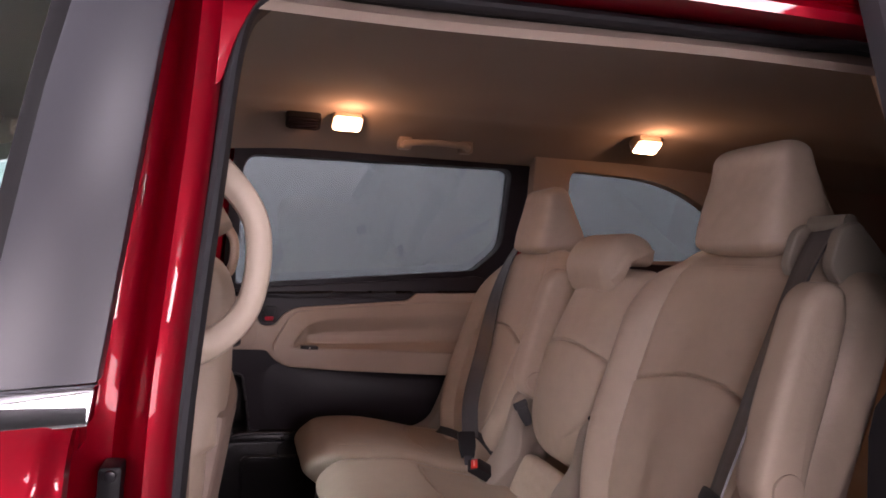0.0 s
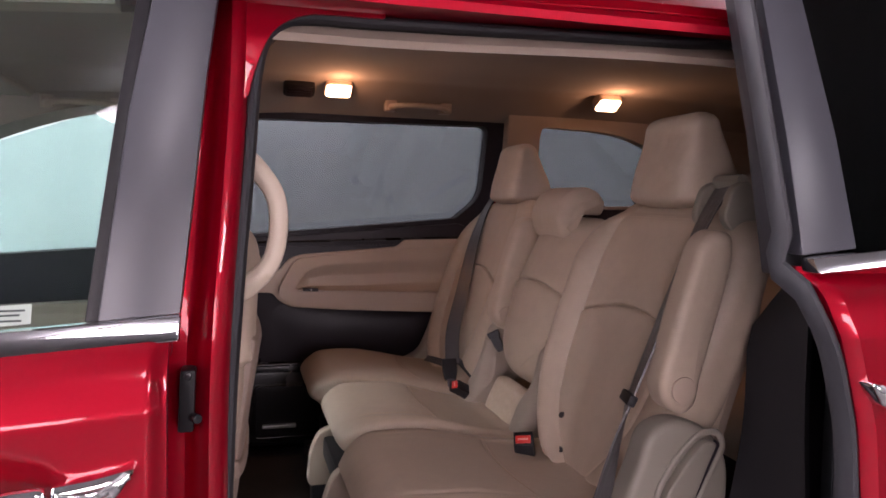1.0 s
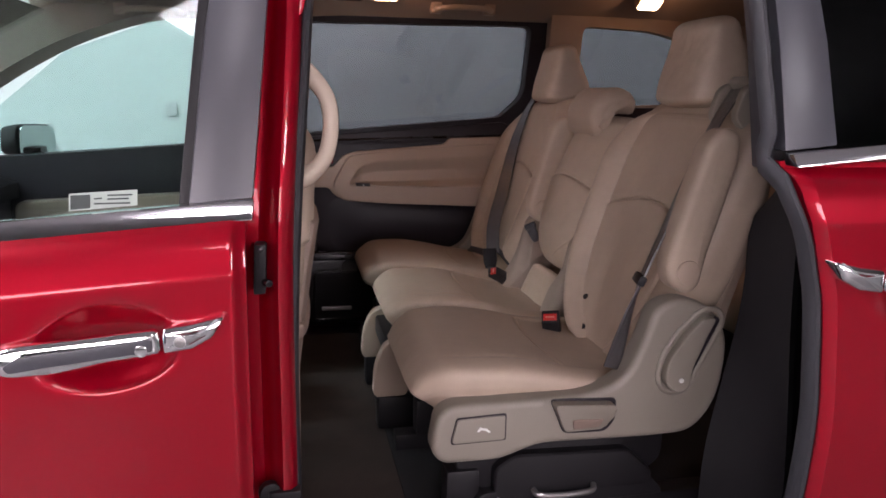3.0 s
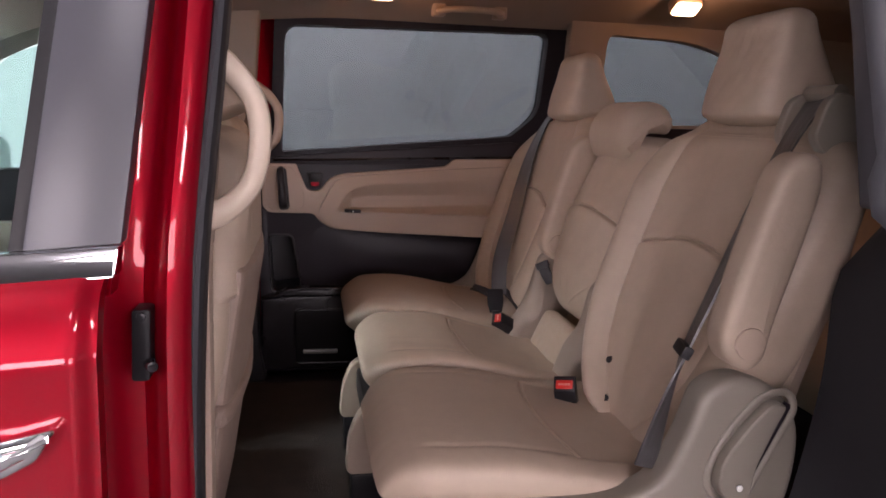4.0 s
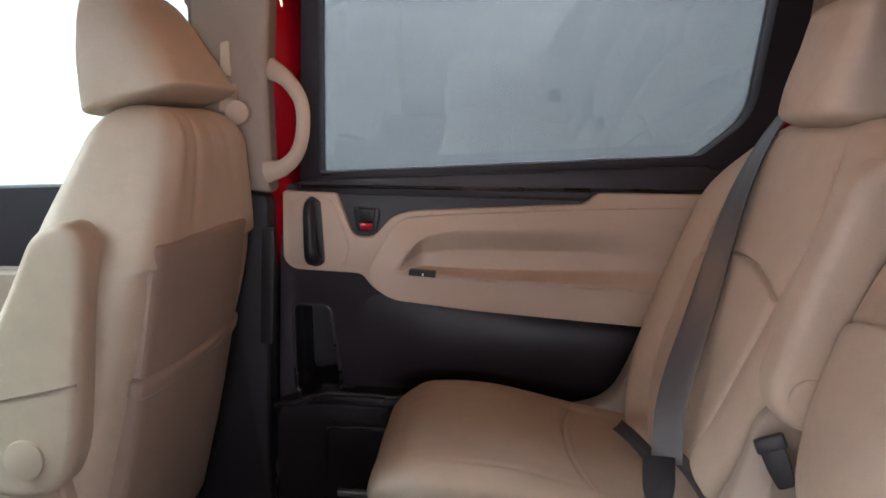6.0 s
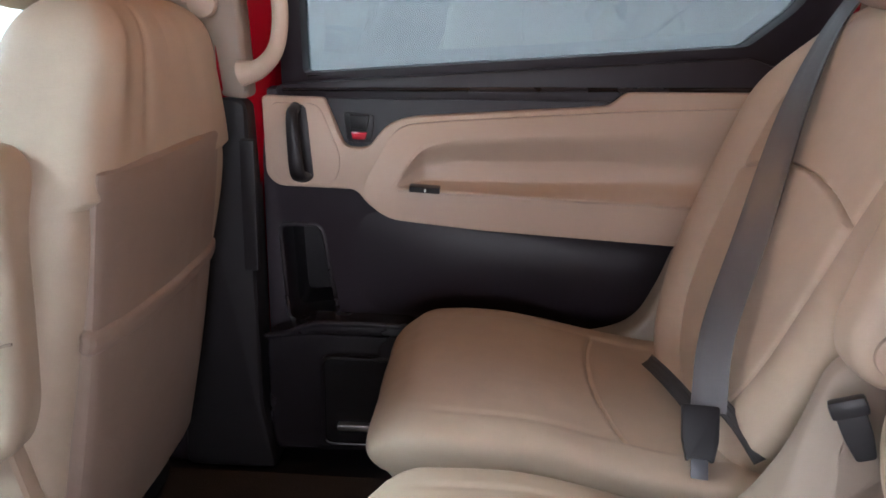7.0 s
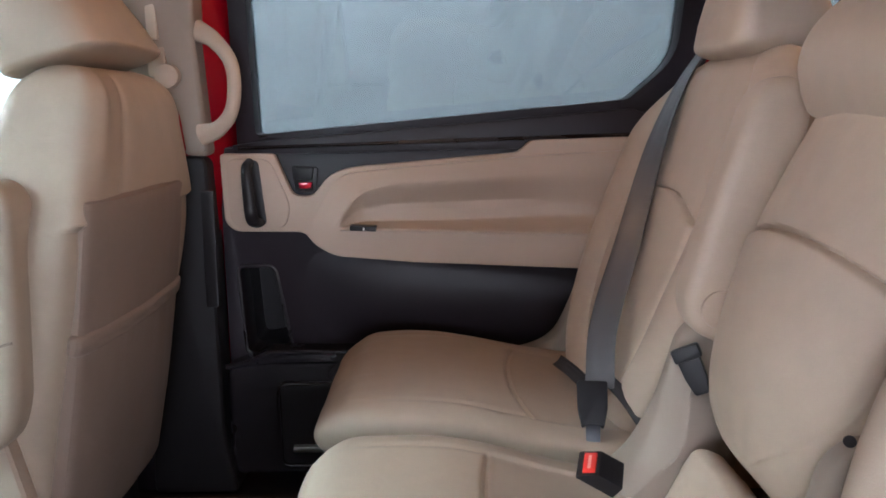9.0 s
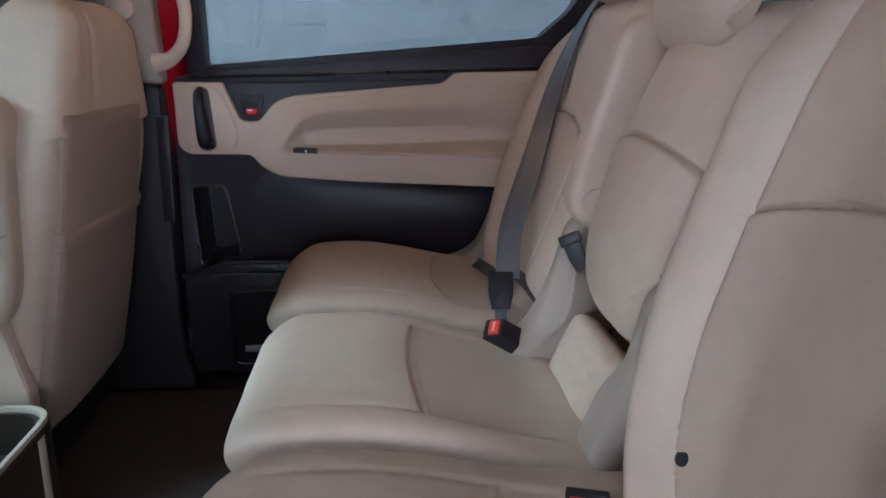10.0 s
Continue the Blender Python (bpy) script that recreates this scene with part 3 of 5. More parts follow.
part("shelf_rim", sweep(smooth_path([(-0.286, 1.693, 0.660), (-0.245, 1.691, 0.668), (-0.205, 1.690, 0.686), (-0.17, 1.690, 0.691), (-0.05, 1.690, 0.691), (-0.01, 1.691, 0.686), (0.03, 1.694, 0.670)], 6), circle(0.006, 0.005), (0, 1, 0)), GLOSS, far_door)
part("recess_rim", sweep([Vector((x, 1.7475, z)) for x, z in BOTTLE], circle(0.004, 0.003), (0, 1, 0), closed=True), GLOSS, far_door)
part("bin_pull", side(rounded([(-0.155, 0.490), (-0.045, 0.490), (-0.045, 0.477), (-0.155, 0.477)], 0.004), 1.680, 1.695, 0.003), SILVER, far_door)
UPPER = rounded([(-0.285, 1.088), (-0.178, 1.088), (-0.143, 1.004), (-0.103, 1.003), (-0.070, 1.046), (-0.03, 1.060), (0.305, 1.088), (0.330, 1.112), (0.80, 1.124),
                 (0.80, 0.838), (0.46, 0.852), (0.10, 0.868), (-0.065, 0.880), (-0.105, 0.905), (-0.122, 0.930), (-0.262, 0.932), (-0.282, 0.95)],
                [0.008, 0.006, 0.015, 0.015, 0.02, 0.02, 0.01, 0.01, 0.01, 0.01, 0.0, 0.0, 0.03, 0.02, 0.02, 0.02, 0.02])
part("upper_trim", side(UPPER, 1.730, 1.752, 0.005, 3), BEIGE, far_door, "smooth beige upper door panel")
MOULD = rounded([(-0.112, 0.934), (-0.052, 1.046), (0.02, 1.055), (0.33, 1.081), (0.80, 1.108), (0.80, 0.848), (0.46, 0.860), (0.10, 0.876), (-0.068, 0.890)], [0.03, 0.03, 0.03, 0.05, 0.01, 0.01, 0, 0, 0.04])
DISH = rounded([(-0.050, 0.946), (-0.012, 1.010), (0.05, 1.028), (0.46, 1.052), (0.77, 1.068), (0.77, 0.926), (0.215, 0.940)], [0.008, 0.03, 0.03, 0.0, 0.01, 0.01, 0.0])
part("armrest_moulding", side(MOULD, lambda x, z: 1.690 + 0.028 * sstep(0.965, 1.075, z), 1.735, 0.011, 4, [DISH]), BEIGE, far_door)


def dish_at(x, a):
    """Hollow of the armrest: a runs from its ledge (0) to its upper edge (1)."""
    low = 0.943 - 0.020 * (x + 0.05) / 0.80
    high = 0.950 + 0.068 * sstep(-0.062, -0.002, x) + 0.016 * sstep(-0.02, 0.06, x) + 0.056 * max(0.0, x - 0.05)
    deep = sstep(0.0, 0.14 + 0.16 * sstep(0.05, 0.5, x), a) * (1 - sstep(0.42, 1.0, a)) * sstep(-0.056, 0.002, x) * (1 - 0.5 * sstep(0.30, 0.70, x))
    z = low + (high - low) * a
    return x, 1.689 + 0.028 * sstep(0.965, 1.075, z) + 0.040 * deep, z


part("armrest_dish", sheet(steps(-0.060, 0.02, 24) + steps(0.03, 0.775, 60), steps(0, 1, 40), dish_at, (0, 0.012, 0)), BEIGE, far_door, "hollow beige armrest of the door")
part("ledge_lip", sweep([Vector((x, 1.690 + 0.002 * math.sin(3 * x), 0.943 - 0.020 * (x + 0.05) / 0.80)) for x in steps(-0.044, 0.77, 30)], circle(0.004, 0.004), (0, 1, 0)), BEIGE, far_door)
part("window_switch", side(rounded([(-0.026, 0.950), (0.026, 0.948), (0.026, 0.938), (-0.026, 0.940)], 0.002), 1.684, 1.71, 0.002), BLACK, far_door, "small black window switch")
part("switch_mark", box(0.000, 0.003, 1.6825, 1.6845, 0.941, 0.946, 0), WHITEMARK, far_door)
part("handle_surround", side(rounded([(-0.272, 1.078), (-0.186, 1.078), (-0.148, 0.985), (-0.158, 0.940), (-0.255, 0.940), (-0.270, 0.96)], 0.02), 1.726, 1.735, 0.003), BEIGE, far_door)
hp = smooth_path([(-0.224, 1.722, 1.072), (-0.224, 1.694, 1.060), (-0.220, 1.686, 1.01), (-0.216, 1.688, 0.965), (-0.213, 1.722, 0.950)], 8)
part("pull_handle", sweep(hp, lambda f: circle(0.009 + 0.006 * f, 0.009), (0, 1, 0)), BLACK, far_door, "black curved door pull handle")
# black plate painted in as the shade behind the pull handle
part("handle_shade", side(rounded([(-0.238, 1.076), (-0.208, 1.076), (-0.196, 0.945), (-0.230, 0.945)], 0.012), 1.724, 1.73, 0.001), BLACK, far_door)
part("lock_plate", side(rounded([(-0.146, 1.064), (-0.092, 1.060), (-0.098, 1.012), (-0.139, 1.012)], 0.008), 1.738, 1.746, 0.002), BLACK, far_door)
part("lock_knob", side(rounded([(-0.135, 1.060), (-0.100, 1.060), (-0.104, 1.036), (-0.132, 1.036)], 0.004), 1.728, 1.742, 0.004), BLACK, far_door)
part("lock_flag", side(rounded([(-0.132, 1.031), (-0.104, 1.031), (-0.107, 1.018), (-0.130, 1.018)], 0.003), 1.733, 1.742, 0.002), RED, far_door, "red lock flag")
part("window_clip", box(0.225, 0.237, 1.772, 1.79, 1.150, 1.158, 0.002), SILVER, far_door)

# far B pillar
part("b_pillar", side(rounded([(-0.36, 0.38), (-0.295, 0.38), (-0.290, 1.06), (-0.250, 1.10), (-0.215, 1.61), (-0.33, 1.61)], 0.01), lambda x, z: 1.806 + 0.9 * (x + 0.29) - lean(z), lambda x, z: 1.90 - lean(z), 0.004), RED, van)
upper = side(rounded([(-0.440, 1.095), (-0.292, 1.085), (-0.296, 1.30), (-0.268, 1.61), (-0.425, 1.61), (-0.432, 1.46)], 0.015), lambda x, z: 1.688 - lean(z, 1.15, 0.22), lambda x, z: 1.77 - lean(z), 0.026, 5)
part("pillar_trim", upper, TRIM_TAN, van, "tan plastic pillar trim")
part("window_corner", side([(-0.43, 1.60), (-0.43, 1.42), (-0.442, 1.42), (-0.447, 1.455), (-0.462, 1.486), (-0.49, 1.508), (-0.54, 1.518), (-0.60, 1.520), (-0.60, 1.60)], lambda x, z: 1.700 - lean(z, 1.15, 0.22), lambda x, z: 1.76 - lean(z), 0.006, 2), HEADLINER, van)
part("lower_pillar_trim", side(rounded([(-0.45, 0.385), (-0.270, 0.385), (-0.294, 0.52), (-0.297, 1.086), (-0.42, 1.092), (-0.44, 0.60)], 0.02), 1.682, 1.76, 0.014, 3), BLACK, van)
part("belt_slot", side(rounded([(-0.312, 0.79), (-0.288, 0.79), (-0.286, 1.02), (-0.310, 1.02)], 0.004), 1.676, 1.69, 0.002), BLACK, van)
part("belt_adjuster", side(rounded([(-0.385, 1.235), (-0.350, 1.235), (-0.352, 1.345), (-0.380, 1.345)], 0.006), 1.655, 1.69, 0.006), BEIGE, van)
part("adjuster_slot", side(rounded([(-0.377, 1.30), (-0.358, 1.30), (-0.359, 1.385), (-0.377, 1.385)], 0.004), 1.640, 1.68, 0.003), IVORY, van)
part("belt_ring", disc((-0.345, 1.655, 1.235), (0, -1, 0), 0.022, 0.02), BEIGE, van)


def grab_handle(y, sign):
    """A curved grab handle on the back edge of a B pillar."""
    p = smooth_path([(-0.296, y, 1.318), (-0.262, y - sign * 0.012, 1.300), (-0.232, y - sign * 0.020, 1.262), (-0.226, y - sign * 0.022, 1.215),
                     (-0.236, y - sign * 0.020, 1.168), (-0.265, y - sign * 0.010, 1.138), (-0.298, y, 1.128)], 8)
    return sweep(p, lambda f: circle(0.013 + 0.008 * abs(2 * f - 1) ** 3, 0.011 + 0.006 * abs(2 * f - 1) ** 3), (0, 1, 0))


part("grab_handle", grab_handle(1.672, 1), BEIGE, van, "curved beige grab handle on the pillar")
near_grab = moved(grab_handle(0.0, -1), Matrix.Translation((0.032, 0.195, -0.006)))
part("grab_handle", near_grab, IVORY, van, "pale curved grab handle beside the driver seat")
part("near_pillar_trim", side(rounded([(-0.385, 0.40), (-0.255, 0.40), (-0.25, 1.08), (-0.225, 1.54), (-0.33, 1.54)], 0.01), lambda x, z: 0.19 + lean(z), lambda x, z: 0.225 + lean(z, 1.15, 0.3), 0.008), BEIGE, van)

# far C pillar and quarter window
QUARTER = rounded([(0.790, 1.235), (1.46, 1.255), (1.40, 1.36), (1.25, 1.455), (1.08, 1.508), (0.785, 1.518)], [0.02, 0.05, 0.08, 0.10, 0.10, 0.03])
part("quarter_trim", side(rounded([(0.672, 1.12), (2.2, 1.12), (2.2, 1.575), (0.660, 1.590)], 0.01), lambda x, z: 1.685 - lean(z, 1.2, 0.26), lambda x, z: 1.73 - lean(z, 1.2, 0.26), 0.010, 3, [QUARTER]), TRIM_TAN, van, "tan rear pillar trim")
part("quarter_sill", side(rounded([(0.70, 1.10), (2.2, 1.12), (2.2, 1.238), (0.70, 1.232)], 0.008), 1.66, 1.70, 0.01), DARK, van)
part("quarter_pane", side(rounded([(0.78, 1.22), (1.52, 1.23), (1.42, 1.54), (1.25, 1.57), (0.78, 1.57)], 0.01), lambda x, z: 1.733 - lean(z, 1.2), lambda x, z: 1.737 - lean(z, 1.2)), PRIVACY, van, "grey tinted rear side glass")
part("quarter_lower_trim", side(rounded([(0.72, 0.38), (2.2, 0.38), (2.2, 1.125), (0.72, 1.115)], 0.01), 1.69, 1.75, 0.01), BEIGE, van)
part("quarter_skin", sheet(steps(0.99, 2.25, 8), steps(0.3, 1.2, 10), lambda x, z: (x, 2 * MID - skin(z), z), (0, 0.012, 0)), RED, van)

# overhead lamps, vent and handle on the far side of the headliner
for x, y in ((0.055, 1.462), (0.945, 1.425)):
    m = pose(x, y, 1.583, -30, 0, 0)
    ring = solid(rounded([(-0.042, -0.031), (0.042, -0.031), (0.042, 0.031), (-0.042, 0.031)], 0.014), lambda a, b: (a, b, -0.004), lambda a, b: (a, b, 0.03), 0.003)
    h = part("lamp_housing", moved(ring, m), BEIGE, van)
    lens = solid(rounded([(-0.038, -0.028), (0.038, -0.028), (0.038, 0.028), (-0.038, 0.028)], 0.013), lambda a, b: (a, b, -0.009), lambda a, b: (a, b, 0.0), 0.004)
    part("lens", moved(lens, m), LENS, h, "glowing warm lamp lens")
m = pose(-0.062, 1.47, 1.577, -30, 0, 0)
vent = part("air_vent", moved(solid(rounded([(-0.047, -0.026), (0.047, -0.026), (0.047, 0.026), (-0.047, 0.026)], 0.014), lambda a, b: (a, b, -0.006), lambda a, b: (a, b, 0.02), 0.003), m), BLACK, van, "black ceiling air vent")
for i in range(4):
    b = -0.018 + 0.012 * i
    part("vane", moved(solid([(-0.038, b - 0.003), (0.038, b - 0.003), (0.038, b + 0.003), (-0.038, b + 0.003)], lambda a, c: (a, c, -0.011), lambda a, c: (a, c, -0.004), 0.001), m), DARK, vent)
for dx, dz in ((0.0, 0.0), (-1.0, -0.042)):
    bar = smooth_path([(0.236 + dx, 1.560, 1.552 + dz), (0.240 + dx, 1.528, 1.550 + dz), (0.262 + dx, 1.506, 1.552 + dz), (0.328 + dx, 1.500, 1.554 + dz), (0.394 + dx, 1.506, 1.552 + dz), (0.416 + dx, 1.528, 1.550 + dz), (0.420 + dx, 1.560, 1.552 + dz)], 8)
    ah = part("assist_handle", sweep(bar, lambda f: circle(0.011 + 0.005 * abs(2 * f - 1) ** 4, 0.009 + 0.006 * abs(2 * f - 1) ** 4), (0, 0.2, 1)), BEIGE, van, "beige overhead assist handle")
    for x in (0.236, 0.420):
        part("handle_foot", box(x + dx - 0.019, x + dx + 0.019, 1.538, 1.578, 1.537 + dz, 1.575 + dz, 0.007, 3), BEIGE, ah)


# ---- near front door ----
def door_skin(x0, x1, bowl, shift, edge=None):
    us, vs = steps(0, 0.5, 30) + steps(0.505, 1, 120), steps(0.30, 0.80, 30) + steps(0.804, 1.02, 76) + [1.0268, 1.0292] + steps(1.034, 1.105, 10)
    bx, bz = bowl

    def at(u, z):
        lo = edge(z) if edge else x0
        x = lo + (x1 - lo) * u
        q = math.hypot((x - bx) / 0.092, (z - bz) / (0.066 if z > bz else 0.054))
        hollow = 0.5 * (1 - q * q + math.hypot(1 - q * q, 0.10)) - 0.0025 if q < 1.6 else 0.0
        roll = 0.012 * (1 - sstep(0.0, 0.02, min(u, 1 - u)))
        rise = 0.08 * (x + 0.31) * sstep(0.6, 1.0, z)
        return x, skin(z) + shift + 0.036 * hollow + roll, z + rise
    return sheet(us, vs, at, (0, 0.02, 0))


def belt(x):
    return 1.117 + 0.080 * (x + 0.31)


front_door = part("front_door", door_skin(-1.32, -0.322, (-0.502, 0.940), 0.0), RED, van, "glossy red closed front door")
strip = [(-1.30, belt(-1.30) - 0.024), (-0.312, belt(-0.312) - 0.026), (-0.310, belt(-0.31)), (-1.30, belt(-1.30))]
part("chrome_strip", side(rounded(strip, 0.003), lambda x, z: 0.036 + 0.45 * (z - belt(x)), lambda x, z: 0.060, 0.003), CHROME, front_door, "bright chrome window strip")
part("door_shoulder", sheet(steps(-1.32, -0.322, 10), steps(0, 1, 3), lambda x, a: (x, 0.046 + 0.01 * a, 1.07 + 0.02 * a + 0.08 * (x + 0.31)), (0, 0.03, 0)), RED, front_door)
part("pillar_applique", side([(-0.398, belt(-0.4)), (-0.312, belt(-0.31)), (-0.285, 1.40), (-0.265, 1.56), (-0.338, 1.56), (-0.372, 1.35)], lambda x, z: 0.048 + lean(z), lambda x, z: 0.075 + lean(z), 0.003), APPLIQUE, front_door, "satin black pillar panel")
part("window_channel", side([(-0.412, belt(-0.412)), (-0.397, belt(-0.4)), (-0.371, 1.35), (-0.344, 1.53), (-0.362, 1.53), (-0.386, 1.35)], lambda x, z: 0.053 + lean(z), lambda x, z: 0.078 + lean(z), 0.002), BLACK, front_door)
part("window_pane", side([(-1.25, 1.05), (-0.39, 1.10), (-0.345, 1.52), (-0.62, 1.50), (-0.95, 1.36)], lambda x, z: 0.064 + lean(z), lambda x, z: 0.068 + lean(z)), CLEAR, front_door, "clear side window glass")
part("window_frame", sweep(smooth_path([(-0.355, 0.17, 1.525), (-0.55, 0.168, 1.515), (-0.75, 0.15, 1.455), (-0.98, 0.12, 1.34), (-1.25, 0.08, 1.13)], 6), [(-0.02, -0.012), (0.02, -0.012), (0.02, 0.02), (-0.02, 0.02)], (0, 1, 0)), BLACK, front_door)
part("frame_strip", sweep(smooth_path([(-0.335, 0.158, 1.533), (-0.50, 0.158, 1.520), (-0.63, 0.152, 1.498), (-0.75, 0.138, 1.463), (-0.98, 0.108, 1.350), (-1.25, 0.068, 1.140)], 6), [(-0.009, -0.006), (0.009, -0.006), (0.009, 0.008), (-0.009, 0.008)], (0, 1, 0)), APPLIQUE, front_door, "satin black strip round the window")
part("inner_trim", side(rounded([(-1.28, 0.4), (-0.36, 0.4), (-0.37, 1.075), (-1.28, 1.03)], 0.01), 0.13, 0.16, 0.01), DARK, front_door)


def door_handle(x0, x1, z0, z1, y, parent, flip=False):
    """A chrome grip with a dark inlay, a keyhole cap and its socket."""
    dx, dz = x1 - x0, z1 - z0
    at = lambda f, o: (x0 + dx * f, z0 + dz * f + o)
    grip = [at(0, 0.002), at(0.04, 0.016), at(0.15, 0.020), at(0.72, 0.018), at(0.73, -0.016), at(0.5, -0.018), at(0.3, -0.024), at(0.12, -0.022), at(0.03, -0.012)]
    cap = [at(0.735, 0.018), at(0.86, 0.019), at(0.99, 0.024), at(1.0, 0.020), at(0.95, -0.004), at(0.86, -0.016), at(0.735, -0.017)]
    inlay = [at(0.10, -0.002), at(0.16, 0.008), at(0.70, 0.009), at(0.70, -0.007), at(0.3, -0.009), at(0.12, -0.011)]
    if flip:
        mid = x0 + dx / 2
        grip, cap, inlay = [[(2 * mid - x, z) for x, z in p] for p in (grip, cap, inlay)]
    g = part("door_handle", pillow(rounded(grip, 0.008, 4), y - 0.024, y - 0.002, 0.009, 6, 0.004), CHROME, parent, "shiny chrome door handle")
    part("handle_cap", pillow(rounded(cap, 0.005, 4), y - 0.022, y + 0.012, 0.009, 6, 0.005), CHROME, parent)
    part("handle_inlay", side(rounded(inlay, 0.004, 3), y - 0.031, y - 0.02, 0.001), APPLIQUE, parent)
    return g


door_handle(-0.645, -0.350, 0.922, 0.950, -0.022, front_door)
part("handle_button", disc((-0.452, -0.048, 0.936), (0, -1, 0), 0.008, 0.006, 0.001, 16), CHROME, front_door)
part("keyhole", disc((-0.405, -0.046, 0.944), (0, -1, 0), 0.0075, 0.004, 0.001, 16), SILVER, front_door)
# window sticker with print bars
st = part("sticker", side([(-0.554, 1.1005), (-0.467, 1.1075), (-0.467, 1.1285), (-0.554, 1.1235)], lambda x, z: 0.062 + lean(z), lambda x, z: 0.0635 + lean(z)), LABELWHITE, front_door, "small printed sticker on the window")
part("sticker_block", side([(-0.552, 1.1025), (-0.527, 1.1045), (-0.527, 1.1225), (-0.552, 1.1215)], lambda x, z: 0.0605 + lean(z), lambda x, z: 0.062 + lean(z)), LABELGREEN, front_door)
for x0, x1, z in ((-0.522, -0.512, 1.117), (-0.505, -0.473, 1.1215), (-0.505, -0.478, 1.1165), (-0.522, -0.476, 1.1105)):
    part("print_bar", side([(x0, z - 0.0012), (x1, z - 0.0005), (x1, z + 0.0015), (x0, z + 0.0008)], lambda x, z: 0.0605 + lean(z), lambda x, z: 0.062 + lean(z)), LABELGREEN, front_door)

# pillar latch and checker
lt = part("door_latch", side(rounded([(-0.318, 0.966), (-0.300, 0.966), (-0.297, 1.042), (-0.315, 1.042)], 0.004), 0.095, 0.128, 0.004), BLACK, van, "black door latch on the pillar")
part("latch_bolt", disc((-0.302, 0.100, 0.985), (0.5, -1, 0), 0.006, 0.018, 0.002, 14), GLOSS, lt)
part("latch_bolt", disc((-0.306, 0.100, 1.035), (0, -1, 0), 0.005, 0.008, 0.002, 14), GLOSS, lt)
part("door_catch", joined(disc((-0.305, 0.110, 0.640), (0.2, -1, 0), 0.018, 0.018, 0.004, 18), box(-0.305, -0.255, 0.085, 0.110, 0.632, 0.646, 0.004)), BLACK, van)


# ---- near sliding door, slid open ----
SH = -0.085


def edge_low(z):
    pts = [(0.30, 0.52), (0.65, 0.520), (0.82, 0.514), (0.98, 0.498), (1.06, 0.478), (1.12, 0.460), (1.17, 0.455), (1.21, 0.455)]
    for (z0, x0), (z1, x1) in zip(pts, pts[1:]):
        if z <= z1:
            return x0 + (x1 - x0) * (z - z0) / (z1 - z0)
    return pts[-1][1]


def skin_rear(z):
    return skin(z - 0.065) + SH


us, vs = steps(0, 1, 60), steps(0.30, 1.085, 64) + [1.0918, 1.0942] + steps(1.10, 1.175, 9)


def rear_at(u, z):
    x = edge_low(z) + (1.50 - edge_low(z)) * u * (0.4 + 0.6 * u)
    q = math.hypot((x - 0.68) / 0.115, (z - 0.986) / 0.065)
    return x, skin_rear(z) + 0.028 * (1 - sstep(0.35, 1.0, q)) + 0.014 * (1 - sstep(0.0, 0.012, x - edge_low(z))), z


rear_door = part("open_sliding_door", sheet(us, vs, rear_at, (0, 0.02, 0)), RED, van, "red sliding door slid back open")
part("chrome_strip", side(rounded([(0.459, 1.168), (1.50, 1.258), (1.50, 1.280), (0.456, 1.188)], 0.003), lambda x, z: -0.052 + 0.45 * (z - 1.188 - 0.087 * (x - 0.456)), -0.030, 0.003), CHROME, rear_door, "bright chrome window strip")
part("pillar_applique", side([(0.456, 1.19), (0.544, 1.199), (0.538, 1.35), (0.513, 1.56), (0.446, 1.56), (0.456, 1.35)], lambda x, z: -0.040 + lean(z, 1.17), lambda x, z: -0.010 + lean(z, 1.17), 0.003), APPLIQUE, rear_door, "satin black door panel")
part("window_pane", side([(0.53, 1.18), (1.48, 1.27), (1.45, 1.57), (0.50, 1.57)], lambda x, z: -0.028 + lean(z, 1.17), lambda x, z: -0.022 + lean(z, 1.17)), PRIVACY, rear_door, "dark tinted window glass")
part("inner_frame", side(rounded([(0.445, 1.16), (1.5, 1.25), (1.5, 1.60), (0.440, 1.575), (0.448, 1.35)], 0.01), lambda x, z: -0.008 + lean(z, 1.17), lambda x, z: 0.03 + lean(z, 1.17), 0.004, 2,
     [rounded([(0.57, 1.21), (1.44, 1.29), (1.42, 1.55), (0.54, 1.55)], 0.03)]), BLACK, rear_door)
part("inner_trim", sheet(steps(0, 1, 8), steps(0.32, 1.17, 16), lambda u, z: (edge_low(z) + 0.012 + (1.5 - edge_low(z)) * u, skin_rear(z) + 0.055, z), (0, 0.012, 0)), DARK, rear_door)
ep = [Vector((edge_low(z) - 0.006 - 0.008 * sstep(1.05, 1.15, z), skin_rear(z) + 0.030, z)) for z in steps(0.30, 1.19, 40)] + [Vector((0.441 - 0.012 * f, -0.018 + 0.095 * f, 1.20 + 0.36 * f)) for f in steps(0.05, 1, 16)]
part("edge_seal", sweep(ep, circle(0.008, 0.018), (0, 1, 0)), RUBBER, rear_door, "dark rubber edge seal")
door_handle(0.487, 0.802, 0.984, 1.019, -0.108, rear_door, flip=True)

# body behind the open door: dark trim of the opening


def c_pillar(a, z):
    low = sstep(1.20, 1.02, z)
    x = 0.615 + 0.10 * a * (1 - low) + 0.03 * sstep(1.0, 0.5, z) - 0.05 * sstep(1.2, 1.6, z) - low * (0.015 + 0.085 * sstep(0.95, 0.5, z)) * a ** 1.5
    return x, 0.125 + (0.10 + 0.022 * low) * a + lean(z), z


